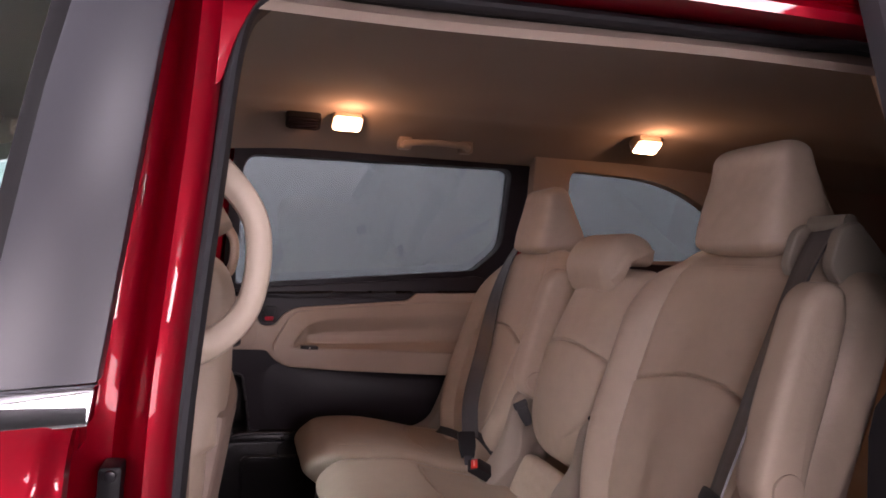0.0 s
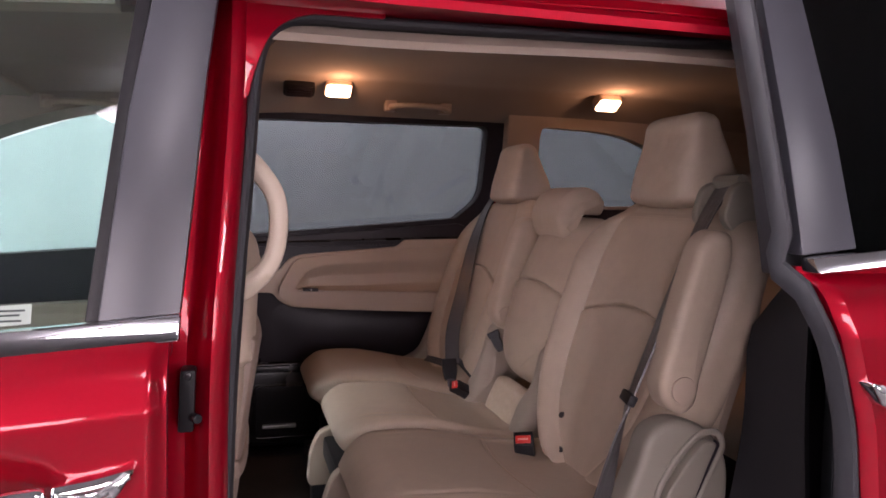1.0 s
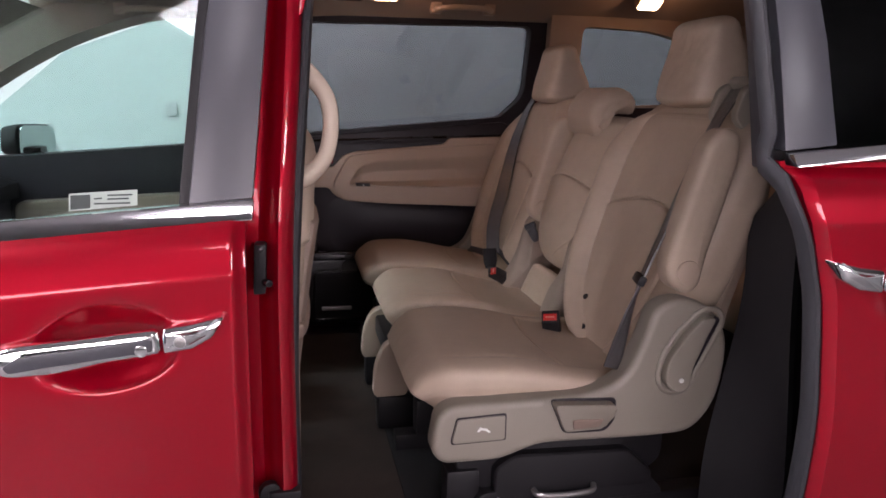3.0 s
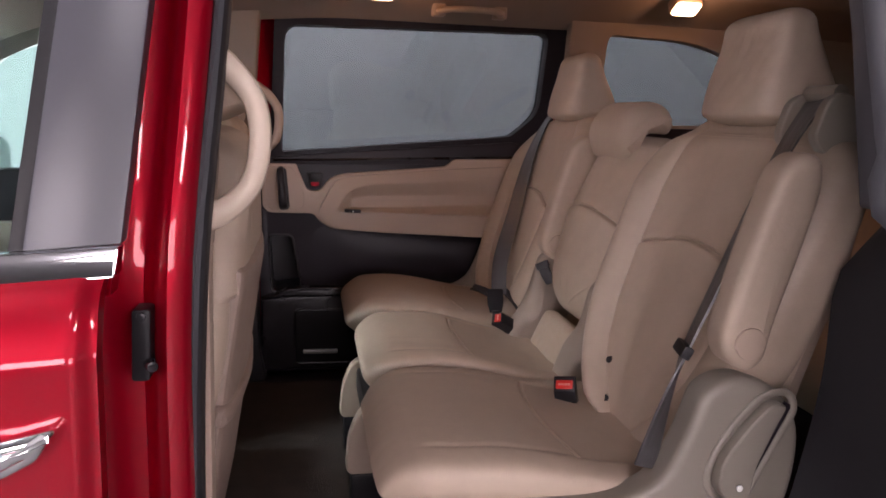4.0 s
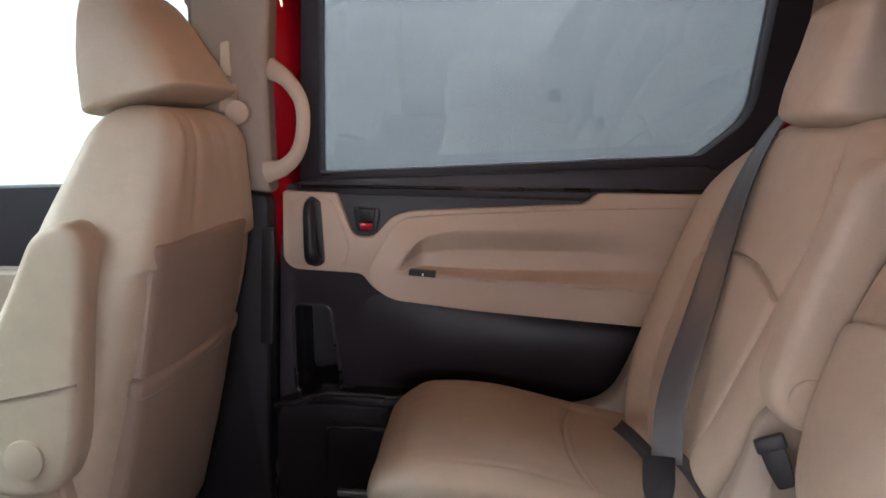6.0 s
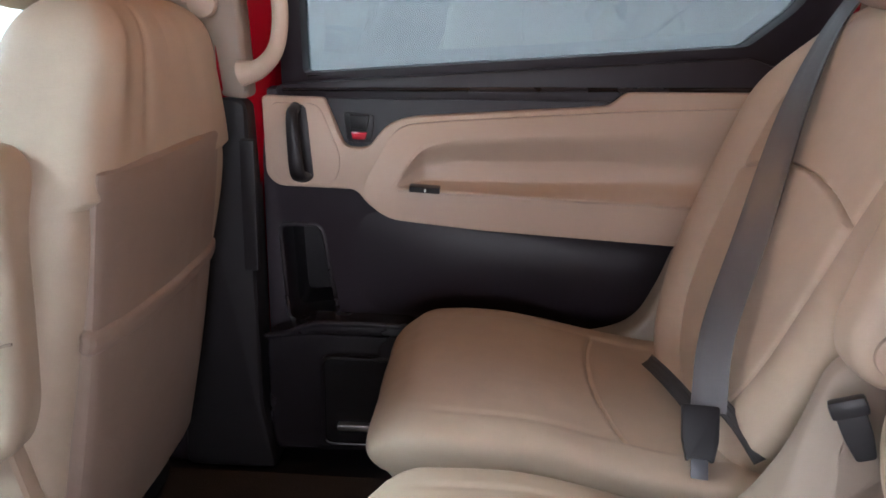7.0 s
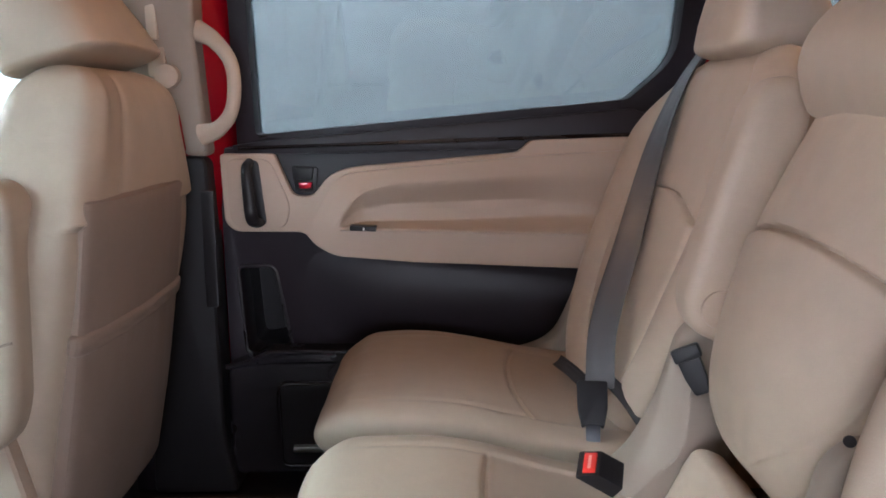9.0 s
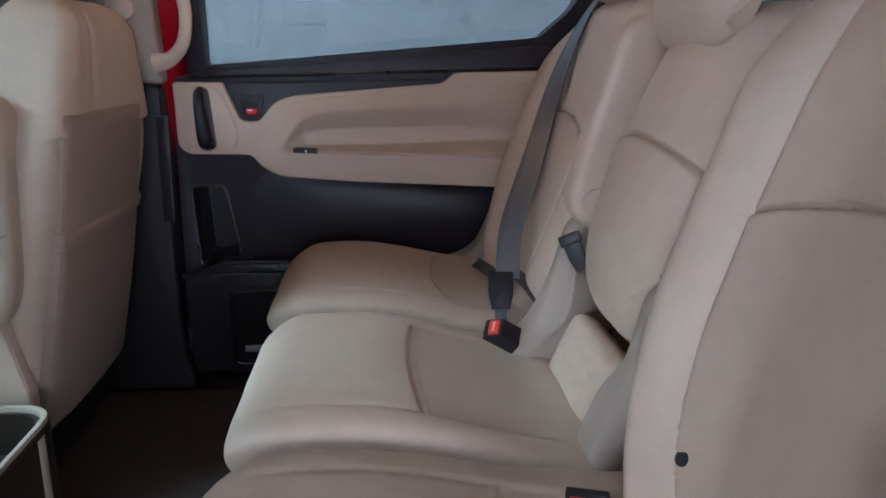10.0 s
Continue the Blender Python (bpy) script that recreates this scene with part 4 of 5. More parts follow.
part("c_pillar_trim", sheet(steps(0, 1, 8), steps(0.38, 1.56, 30), c_pillar, (0.02, 0.012, 0)), BLACK, van, "black trim of the rear door pillar")
part("near_quarter", side([(0.70, 0.36), (2.25, 0.36), (2.25, 1.18), (0.70, 1.18)], 0.10, 0.14), RED, van)
part("near_quarter_trim", side([(0.70, 0.38), (2.2, 0.38), (2.2, 1.20), (0.70, 1.20)], 0.24, 0.27), DARK, van)
NQ = rounded([(0.86, 1.24), (1.55, 1.26), (1.30, 1.49), (0.86, 1.50)], 0.05)
part("near_quarter_frame", side([(0.68, 1.18), (2.2, 1.18), (2.2, 1.55), (0.68, 1.56)], lambda x, z: 0.16 + lean(z), lambda x, z: 0.22 + lean(z), 0.004, 1, [NQ]), DARK, van)
part("near_quarter_pane", side([(0.84, 1.22), (1.6, 1.24), (1.35, 1.51), (0.84, 1.52)], lambda x, z: 0.145 + lean(z), lambda x, z: 0.149 + lean(z)), PRIVACY, van)
# tailgate with window
TG = [(0.30, 1.15), (1.65, 1.15), (1.55, 1.48), (0.40, 1.48)]
part("tailgate", solid([(0.14, 0.36), (1.81, 0.36), (1.81, 1.1), (1.70, 1.62), (0.25, 1.62), (0.14, 1.1)], lambda y, z: (2.20 - lean(z, 1.0, 0.3), y, z), lambda y, z: (2.28 - lean(z, 1.0, 0.3), y, z), 0.004, 1, [rounded(TG, 0.05)]), RED, van)
part("tailgate_pane", solid(TG, lambda y, z: (2.235 - lean(z, 1.0, 0.3), y, z), lambda y, z: (2.239 - lean(z, 1.0, 0.3), y, z)), PRIVACY, van)

# ---- front of the cabin ----
part("front_pillar_far", sweep(smooth_path([(-0.38, 1.70, 1.532), (-0.62, 1.69, 1.535), (-0.85, 1.70, 1.478), (-1.10, 1.74, 1.365), (-1.50, 1.80, 1.11)], 6), [(-0.08, -0.15), (0.025, -0.15), (0.03, 0.03), (-0.08, 0.03)], (0, 1, 0)), HEADLINER, van)
part("front_pillar_near", sweep(smooth_path([(-0.40, 0.22, 1.52), (-0.62, 0.22, 1.50), (-0.85, 0.20, 1.43), (-1.10, 0.17, 1.30), (-1.45, 0.12, 1.06)], 6), [(-0.03, -0.02), (0.03, -0.02), (0.03, 0.03), (-0.03, 0.03)], (0, 1, 0)), BEIGE, van)
fd = part("passenger_door", side(rounded([(-1.40, 0.36), (-0.43, 0.36), (-0.42, 1.10), (-1.40, 1.030)], 0.01), 1.70, 1.80, 0.012), DARK, van, "closed passenger door with dark trim")
part("armrest", side(rounded([(-1.15, 0.80), (-0.50, 0.80), (-0.50, 0.93), (-1.15, 0.90)], 0.03), 1.64, 1.71, 0.015, 3), LEATHER_DARK, fd)
part("window_pane", side([(-1.42, 1.04), (-0.40, 1.07), (-0.40, 1.53), (-0.62, 1.52), (-0.98, 1.39)], lambda x, z: glass_far(z) - 0.01, lambda x, z: glass_far(z) - 0.006), CLEAR, fd, "clear side window glass")
part("outer_skin", sheet(steps(-1.32, -0.33, 8), steps(0.30, 1.03, 10), lambda x, z: (x, 2 * MID - skin(z), z), (0, -0.015, 0)), RED, fd)
mr = part("wing_mirror", moved(solid(rounded([(-0.103, -0.062), (0.103, -0.062), (0.103, 0.055), (-0.093, 0.062)], 0.038), lambda a, b: (0.0, a, b), lambda a, b: (-0.09, a * 0.8, b * 0.8), 0.02, 3), pose(-1.16, 1.96, 1.085, 0, 0, -22)), BLACK, van, "black door mirror")
part("mirror_glass", moved(solid(rounded([(-0.095, -0.055), (0.095, -0.055), (0.095, 0.048), (-0.085, 0.055)], 0.035), lambda a, b: (0.002, a, b), lambda a, b: (0.006, a, b)), pose(-1.16, 1.96, 1.085, 0, 0, -22)), MIRROR, mr)
part("mirror_arm", box(-1.16, -1.10, 1.80, 1.88, 1.03, 1.07, 0.01), BLACK, mr)
part("dashboard", joined(sheet(steps(0.16, 1.78, 12), steps(0, 1, 10), lambda y, a: (-1.15 - 0.55 * a, y, 0.98 + 0.05 * math.sin(3 * a) - 0.02), (0, 0, -0.05)), box(-1.30, -1.18, 0.18, 1.76, 0.55, 0.95, 0.03)), DARK, van, "dark dashboard")
wheel = [Vector((-0.98 + 0.08 * math.sin(a) * 0.6, 0.52 + 0.185 * math.cos(a), 0.95 + 0.185 * math.sin(a) * 0.9)) for a in [2 * math.pi * i / 36 for i in range(36)]]
part("steering_wheel", sweep(wheel, circle(0.016), (1, 0, 0.3), closed=True), BLACK, van)
part("windscreen", sheet(steps(0.18, 1.77, 8), steps(0, 1, 8), lambda y, a: (-1.78 + 0.80 * a, y, 1.03 + 0.52 * a - 0.05 * a * a), (0, 0, 0.004)), CLEAR, van)
part("sun_visor", box(-0.98, -0.80, 0.30, 0.78, 1.525, 1.545, 0.008), HEADLINER, van)
part("sun_visor", box(-0.98, -0.80, 1.16, 1.64, 1.525, 1.545, 0.008), HEADLINER, van)
part("hood", sheet(steps(0.10, 1.85, 12), steps(0, 1, 12), lambda y, a: (-1.60 - 0.95 * a, y, 1.03 - 0.20 * a ** 1.5 - 0.10 * abs((y - MID) / 0.88) ** 4), (0, 0, -0.02)), RED, van)
for y0, y1 in ((0.02, 0.06), (1.89, 1.93)):
    part("front_fender", side([(-2.55, 0.36), (-2.2, 0.36), (-2.15, 0.62), (-1.55, 0.62), (-1.5, 0.36), (-1.32, 0.36), (-1.32, 1.05), (-1.6, 1.0), (-2.55, 0.8)], y0, y1), RED, van)
part("front_bumper", box(-2.62, -2.50, 0.06, 1.89, 0.25, 0.82, 0.05), RED, van)
part("underbody", box(-2.5, 2.2, 0.2, 1.75, 0.22, 0.30, 0.02), BLACK, van)
for wx in (-1.85, 1.35):
    for wy in (0.16, 1.79):
        w = part("wheel", disc((wx, wy - 0.11, 0.335), (0, 1, 0), 0.335, 0.22, 0.03, 40), TYRE, van)
        part("rim", disc((wx, wy - 0.118, 0.335), (0, 1, 0), 0.225, 0.236, 0.01, 32), SILVER, w)


# ---- seats ----
def back_relief(seam, bolster=0.022, uc=0.0, hw=0.6, groove=0.003, lesser=1.0, span=0.64, dome=0.012):
    """Raised bolsters round a panel that closes in a curve at its foot, and one seam across the panel."""
    def f(u, w):
        h = hw if w > 0.30 else hw * max(0.0, 1 - ((0.30 - w) / 0.262) ** 2) ** 0.5 if w > 0.038 else 0.0
        d = abs(u - uc) - h
        s = max(0.0, min(1.0, d / (1.02 - hw)))
        grow = sstep(-0.02, 0.10, w) * sstep(1.04, 0.74, w)
        out = bolster * (0.62 * sstep(0.22, 0.98, abs(u - uc)) + 0.34 * math.sin(math.pi * s ** 0.8)) * grow
        if u < uc:
            out *= lesser
        out += dome * max(0.0, 1 - ((u - uc) / hw) ** 2) * sstep(0.0, 0.3, w)
        out -= groove * crease(d, 0.0, 0.018) * sstep(0.97, 0.85, w)
        inside = sstep(0.03, -0.05, d)
        b = (seam + 0.024 * (0.6 - ((u - uc) / hw) ** 2) - w) * span  # the seam arches over the panel
        fold = -0.0065 * math.exp(-(b / 0.0026) ** 2)
        if b > 0:
            fold += 0.0085 * (1 - math.exp(-b / 0.006)) * math.exp(-b / 0.075)
        else:
            fold += 0.0030 * (1 - math.exp(b / 0.008)) * math.exp(b / 0.060)
        return out + fold * inside
    return f


CUSHION_SEAM = (0.43, 0.07, 0.0, 0.72)


MIDDLE_SEAM = (0.555, 0.045, 0.0, 0.80)


def cushion_relief(u, w, seam=CUSHION_SEAM):
    """Thigh cushion: w runs from the back to the front edge."""
    a = abs(u)
    out = 0.0
    b = (w - seam[0]) * 0.52
    inside = sstep(0.76, 0.66, a)
    out -= (0.006 * math.exp(-(b / 0.004) ** 2) + 0.004 * sstep(0.004, -0.014, b) * sstep(0.0, 0.2, w)) * inside
    out -= 0.0018 * crease(a, 0.72, 0.03) * sstep(0.95, 0.85, w)
    return out


def mesh_buckle(parent, m, name="buckle"):
    """A belt buckle: black body with a slanted end that holds a red press button."""
    body = solid(rounded([(-0.012, -0.055), (0.012, -0.055), (0.012, 0.001), (0.007, 0.001), (-0.012, -0.019)], 0.002, 2), lambda b, c: (-0.021, b, c), lambda b, c: (0.021, b, c), 0.003, 2)
    b = part(name, moved(body, m), BLACK, parent, "black seat belt buckle")
    slant = m @ Matrix.Translation((0, -0.0025, -0.009)) @ Matrix.Rotation(radians(46.5), 4, "X")
    part("button", moved(box(-0.0165, 0.0165, -0.0095, 0.0075, -0.004, 0.0022, 0.002), slant), REDBUTTON, b, "red release button")
    for x0, x1 in ((-0.011, -0.007), (-0.006, -0.002), (-0.001, 0.002), (0.003, 0.006), (0.007, 0.011)):
        part("print_bar", moved(box(x0, x1, -0.003, 0.001, 0.0018, 0.0028, 0), slant), PALEPRINT, b)
    return b


def seat_cushion(s, y, w):
    """Cushion of a second-row seat centred at y."""
    part("cushion", pad([(0.47, 0.652), (0.30, 0.658), (0.13, 0.672), (0.022, 0.670), (-0.002, 0.652)] if y < 1 else [(0.48, 0.648), (0.31, 0.656), (0.14, 0.672), (0.02, 0.672), (-0.008, 0.654)], y, lambda v: w * (1.0 - 0.05 * sstep(0.75, 1.0, v)),
         lambda v: 0.054 + 0.026 * sstep(0.1, 0.75, v), cushion_relief, 8.0, (0.10, 0.12), -1, 280, seam=CUSHION_SEAM, welt=0.004), LEATHER, s, "soft beige leather seat cushion")


# outboard second-row seats
def outboard_seat(y, outer, name, label):
    """outer: -1 where the outer side faces the open door, +1 where it faces the far door."""
    s = thing(name, label, "seat", (0.25, y, 0.39), "second-row seats")
    seat_cushion(s, y + 0.012 if outer < 0 else y, 0.234 if outer < 0 else 0.222)
    uc, hw, yb, wb, bb, tw, dx, less = (0.0, 0.64, y + 0.008, 0.247, 0.082, 0.060, 0.022, 0.22) if outer < 0 else (0.0, 0.64, y + 0.002, 0.253, 0.064, 0.098, 0.0, 0.35)
    part("backrest", pad([(0.462, 0.635), (0.480 + dx * 0.5, 0.70), (0.525 + dx, 0.86), (0.590 + dx, 1.04), (0.640 + dx * 0.6, 1.20), (0.652, 1.262)], yb,
         lambda v: wb - tw * sstep(0.86 if outer < 0 else 0.68, 1.02, v) + 0.012 * sstep(0.4, 0.7, v) - (0.125 if outer < 0 else 0.075) * (1 - sstep(0.0, 0.5, v)) ** 1.3, lambda v: 0.062 - 0.012 * sstep(0.55, 1.0, v), back_relief(0.592, bb, uc, hw, 0.003 if outer < 0 else 0.004, less), 3.4, (0.07, 0.10), 1, 290, 130, seam=(0.592, 0.05, uc, hw)), LEATHER, s, "padded beige leather backrest")
    part("headrest", pad([(0.650, 1.246), (0.646, 1.30), (0.641, 1.36), (0.634, 1.438)], y if outer < 0 else y - 0.012, lambda v: 0.108 - 0.012 * sstep(0.2, 1.0, v), lambda v: 0.078 - 0.046 * sstep(0.10, 1.0, v),
         lambda u, v: 0.006 * (1 - u * u), 5.0, (0.17, 0.16), 1, 140, 64), LEATHER, s, "beige leather headrest")
    for d in (-0.055, 0.055):
        part("headrest_post", disc((0.652, y + d, 1.215), (0, 0, 1), 0.006, 0.06, 0.001, 10), CHROME, s)
    part("back_shell", pad([(0.560, 0.70), (0.600, 0.86), (0.660, 1.04), (0.700, 1.20)], y, lambda v: 0.215 - 0.03 * sstep(0.6, 1, v), lambda v: 0.035, None, 6.0, (0.06, 0.08), 1, 48, 20), BEIGE, s)
    # folded-up armrest on the near side
    ya = y - (0.233 if outer < 0 else 0.306)
    arm = rounded([(0.446, 0.945), (0.458, 0.905), (0.495, 0.888), (0.520, 0.905), (0.528, 0.955), (0.561, 1.07), (0.584, 1.16), (0.580, 1.205), (0.545, 1.214), (0.515, 1.19), (0.475, 1.06)], 0.03, 6)
    a = part("armrest", pillow(arm, ya - 0.030, ya + 0.034, 0.018, 6, 0.002), LEATHER, s, "folded-up padded beige armrest")
    part("pivot_cap", disc((0.488, ya - 0.029, 0.936), (0, -1, 0), 0.024, 0.006, 0.003, 36), BEIGE, a)
    # moulded shield and recliner cover
    yo = y + outer * 0.230
    shield = rounded([(-0.012, 0.600), (0.000, 0.672), (0.030, 0.690), (0.300, 0.695), (0.375, 0.722), (0.410, 0.800), (0.430, 0.868), (0.480, 0.885), (0.545, 0.868),
                      (0.590, 0.810), (0.592, 0.730), (0.575, 0.655), (0.530, 0.600), (0.440, 0.596), (0.200, 0.600), (0.130, 0.572), (0.010, 0.572)],
                     [0.02, 0.03, 0.02, 0.05, 0.05, 0.06, 0.05, 0.05, 0.05, 0.05, 0.06, 0.06, 0.05, 0.05, 0.05, 0.03, 0.03], 6)
    sh = part("side_shield", side(shield, yo - 0.030, yo + 0.030, 0.017, 6), TAUPE, s, "beige plastic seat side shield")
    if outer < 0:
        yf = yo - 0.030
        part("button_gap", side(rounded([(0.0255, 0.622), (0.036, 0.667), (0.1345, 0.671), (0.1345, 0.6155), (0.0275, 0.6135)], 0.006), yf - 0.0012, yf + 0.01, 0.0003), DARK, sh)
        part("slide_button", side(rounded([(0.028, 0.624), (0.038, 0.664), (0.132, 0.668), (0.132, 0.618), (0.030, 0.616)], 0.006), yf - 0.005, yf + 0.01, 0.003), TAUPE, sh)
        part("button_mark", joined(side([(0.076, 0.640), (0.082, 0.648), (0.086, 0.646), (0.080, 0.638)], yf - 0.0065, yf - 0.004), side([(0.082, 0.646), (0.096, 0.644), (0.096, 0.640), (0.084, 0.642)], yf - 0.0065, yf - 0.004),
             side([(0.094, 0.644), (0.102, 0.638), (0.100, 0.635), (0.092, 0.640)], yf - 0.0065, yf - 0.004)), WHITEMARK, sh)
        part("lever_gap", side(rounded([(0.2205, 0.692), (0.358, 0.688), (0.358, 0.642), (0.338, 0.618), (0.250, 0.620)], 0.012), yf - 0.0012, yf + 0.004, 0.0005), DARK, sh)
        part("height_lever", side(rounded([(0.222, 0.690), (0.350, 0.682), (0.348, 0.650), (0.332, 0.626), (0.252, 0.624)], 0.010), lambda x, z: yf - 0.026 + 0.018 * sstep(0.672, 0.63, z), yf + 0.004, 0.005, 3), TAUPE, sh, "beige moulded lever")
        part("lever_cup", side(rounded([(0.262, 0.655), (0.328, 0.653), (0.322, 0.632), (0.268, 0.630)], 0.006), lambda x, z: yf - 0.026 + 0.018 * sstep(0.672, 0.63, z) - 0.002, yf, 0.002), LEATHER_DARK, sh)
        # the recliner's rim
        RIM = rounded([(0.440, 0.722), (0.462, 0.690), (0.505, 0.692), (0.530, 0.745), (0.575, 0.835), (0.560, 0.862), (0.522, 0.858), (0.478, 0.815), (0.448, 0.765)], 0.02, 5)
        part("lever_rim", sweep([Vector((x, yf - 0.001, z)) for x, z in RIM], circle(0.006, 0.005), (0, 1, 0), closed=True), TAUPE, sh)
        part("recline_lever", side(rounded([(0.447, 0.722), (0.468, 0.698), (0.496, 0.704), (0.508, 0.745), (0.535, 0.812), (0.552, 0.846), (0.526, 0.850), (0.492, 0.815), (0.456, 0.765)], 0.014), lambda x, z: yf - 0.020 - 0.010 * sstep(0.76, 0.70, z), yf + 0.002, 0.006, 3), TAUPE, sh, "beige recliner lever")
        # white disc drawn for the mark printed on the lever
        part("lever_mark", disc((0.478, yf - 0.029, 0.726), (0, -1, 0), 0.005, 0.003, 0.001, 12), WHITEMARK, sh)
        part("lever_slot", side(rounded([(0.508, 0.715), (0.524, 0.745), (0.568, 0.838), (0.556, 0.846), (0.512, 0.745)], 0.005), yf - 0.002, yf + 0.002, 0.0005), DARK, sh)
        part("base_cover", side(rounded([(0.125, 0.47), (0.125, 0.535), (0.165, 0.562), (0.41, 0.556), (0.47, 0.50), (0.46, 0.47)], 0.015), yo + 0.004, yo + 0.05, 0.010, 3), BLACK, s, "black plastic seat base cover")
        part("pull_bar", sweep(smooth_path([(0.205, yo + 0.002, 0.487), (0.215, yo - 0.014, 0.482), (0.27, yo - 0.018, 0.480), (0.325, yo - 0.014, 0.482), (0.335, yo + 0.002, 0.487)], 5), circle(0.006), (0, 0, 1)), SILVER, s)
    # hip pocket trim between cushion and backrest
    hip = 0.034 if outer > 0 else 0.0
    part("hip_trim", side(rounded([(0.335 + hip, 0.66), (0.56, 0.66), (0.575 + hip, 0.86), (0.488 + hip, 0.80), (0.412 + hip, 0.735)], 0.03), y + 0.165 if outer > 0 else y - 0.215, y + 0.235 if outer > 0 else y - 0.18, 0.01, 3), BEIGE, s)
    # frame, rails and feet under the seat
    for d in (-0.18, 0.18):
        part("side_frame", side(rounded([(0.04, 0.585), (0.06, 0.50), (0.14, 0.47), (0.44, 0.47), (0.50, 0.52), (0.50, 0.585)], 0.02), y + d - 0.02, y + d + 0.02, 0.008, 2), BLACK, s, "black seat side frame")
    part("seat_pan", box(0.08, 0.46, y - 0.155, y + 0.155, 0.53, 0.60, 0.01), BLACK, s)
    part("rail_cover", side(rounded([(0.06, 0.44), (0.10, 0.485), (0.30, 0.490), (0.36, 0.50), (0.46, 0.495), (0.50, 0.45)], 0.02), y - 0.225, y - 0.165, 0.010, 3), BLACK, s, "black plastic rail cover")
    for d in (-0.18, 0.18):
        part("seat_rail", box(-0.02, 0.62, y + d - 0.025, y + d + 0.025, 0.400, 0.440, 0.006), BLACK, s)
    for d in (-0.18, 0.18):
        part("foot", box(0.03, 0.10, y + d - 0.03, y + d + 0.03, 0.435, 0.53, 0.012), BLACK, s)
    part("release_bar", sweep(smooth_path([(0.13, y - 0.225, 0.47), (0.15, y - 0.235, 0.463), (0.22, y - 0.235, 0.463), (0.24, y - 0.225, 0.47)], 5), circle(0.006), (0, 0, 1)), SILVER, s)
    return s


NEAR_Y, FAR_Y, MID_Y = 0.525, 1.450, 0.985
near = outboard_seat(NEAR_Y, -1, "second_row_seat", "beige leather second-row seat beside the open door")
far = outboard_seat(FAR_Y, 1, "second_row_seat", "beige leather second-row seat beside the far door")

# middle seat
mid = thing("middle_seat", "narrow beige leather middle seat with a curled headrest", "seat", (0.25, MID_Y, 0.39), "second-row seats")
part("cushion", pad([(0.44, 0.640), (0.30, 0.658), (0.14, 0.678), (0.036, 0.676), (0.006, 0.656)], MID_Y, lambda v: 0.203, lambda v: 0.052 + 0.026 * sstep(0.1, 0.7, v), lambda u, w: cushion_relief(u, w, MIDDLE_SEAM), 8.0, (0.10, 0.12), -1, 280, seam=MIDDLE_SEAM, welt=0.004),
     LEATHER, mid, "soft beige leather seat cushion")
part("backrest", pad([(0.494, 0.785), (0.506, 0.82), (0.528, 0.88), (0.585, 1.04), (0.630, 1.17), (0.640, 1.215)], MID_Y - 0.012, lambda v: 0.178 - 0.020 * sstep(0.7, 1.0, v) - 0.060 * (1 - sstep(0.0, 0.45, v)) ** 1.4, lambda v: 0.058 - 0.012 * sstep(0.5, 1, v),
     back_relief(0.535, 0.004, 0.0, 0.86, 0.001, 1.0, 0.45, 0.030), 3.0, (0.20, 0.12), 1, 260, 130, seam=(0.535, 0.038, 0.0, 0.86)),
     LEATHER, mid, "padded beige leather backrest")
CURL = smooth_path([(x, 0, z) for x, z in ((0.538, 1.188), (0.532, 1.222), (0.543, 1.256), (0.572, 1.286), (0.612, 1.294), (0.648, 1.280), (0.664, 1.250), (0.655, 1.224), (0.628, 1.226), (0.604, 1.218), (0.590, 1.192), (0.572, 1.164), (0.550, 1.166), (0.538, 1.188))], 5)[:-1]
part("headrest", pillow([(p.x, p.z) for p in CURL], MID_Y - 0.112, MID_Y + 0.104, 0.036, 9, 0.008), LEATHER, mid, "curled beige leather headrest")
part("hip_bolster", pad([(0.434, 0.664), (0.446, 0.702), (0.478, 0.772)], MID_Y, lambda v: 0.106, lambda v: 0.026, None, 6.0, (0.2, 0.2), 1, 110, 40), LEATHER, mid, "rolled leather pad at the foot of the backrest")
for d in (-0.155, 0.155):
    leg = part("leg_cover", side(rounded([(-0.062, 0.485), (-0.056, 0.575), (-0.030, 0.635), (0.02, 0.645), (0.035, 0.60), (0.032, 0.485)], 0.025, 5), MID_Y + d - 0.018, MID_Y + d + 0.018, 0.008, 3), BEIGE, mid, "beige plastic leg cover")
    part("foot", box(-0.05, 0.05, MID_Y + d - 0.025, MID_Y + d + 0.025, 0.40, 0.49, 0.01), BLACK, mid)
part("seat_frame", joined(box(-0.02, 0.45, MID_Y - 0.15, MID_Y + 0.15, 0.56, 0.62, 0.012), box(0.0, 0.55, MID_Y - 0.175, MID_Y - 0.135, 0.40, 0.45, 0.01), box(0.0, 0.55, MID_Y + 0.135, MID_Y + 0.175, 0.40, 0.45, 0.01)), BLACK, mid)
ARM = rounded([(0.335, 0.620), (0.348, 0.696), (0.392, 0.728), (0.432, 0.800), (0.456, 0.895), (0.486, 0.918), (0.530, 0.905), (0.560, 0.830), (0.50, 0.620)], [0.01, 0.04, 0.05, 0.06, 0.03, 0.03, 0.03, 0.05, 0.01], 6)
ARM_NEAR = rounded([(0.392, 0.620), (0.398, 0.700), (0.418, 0.748), (0.440, 0.810), (0.458, 0.895), (0.486, 0.918), (0.530, 0.905), (0.560, 0.830), (0.50, 0.620)], [0.01, 0.03, 0.05, 0.06, 0.03, 0.03, 0.03, 0.05, 0.01], 6)
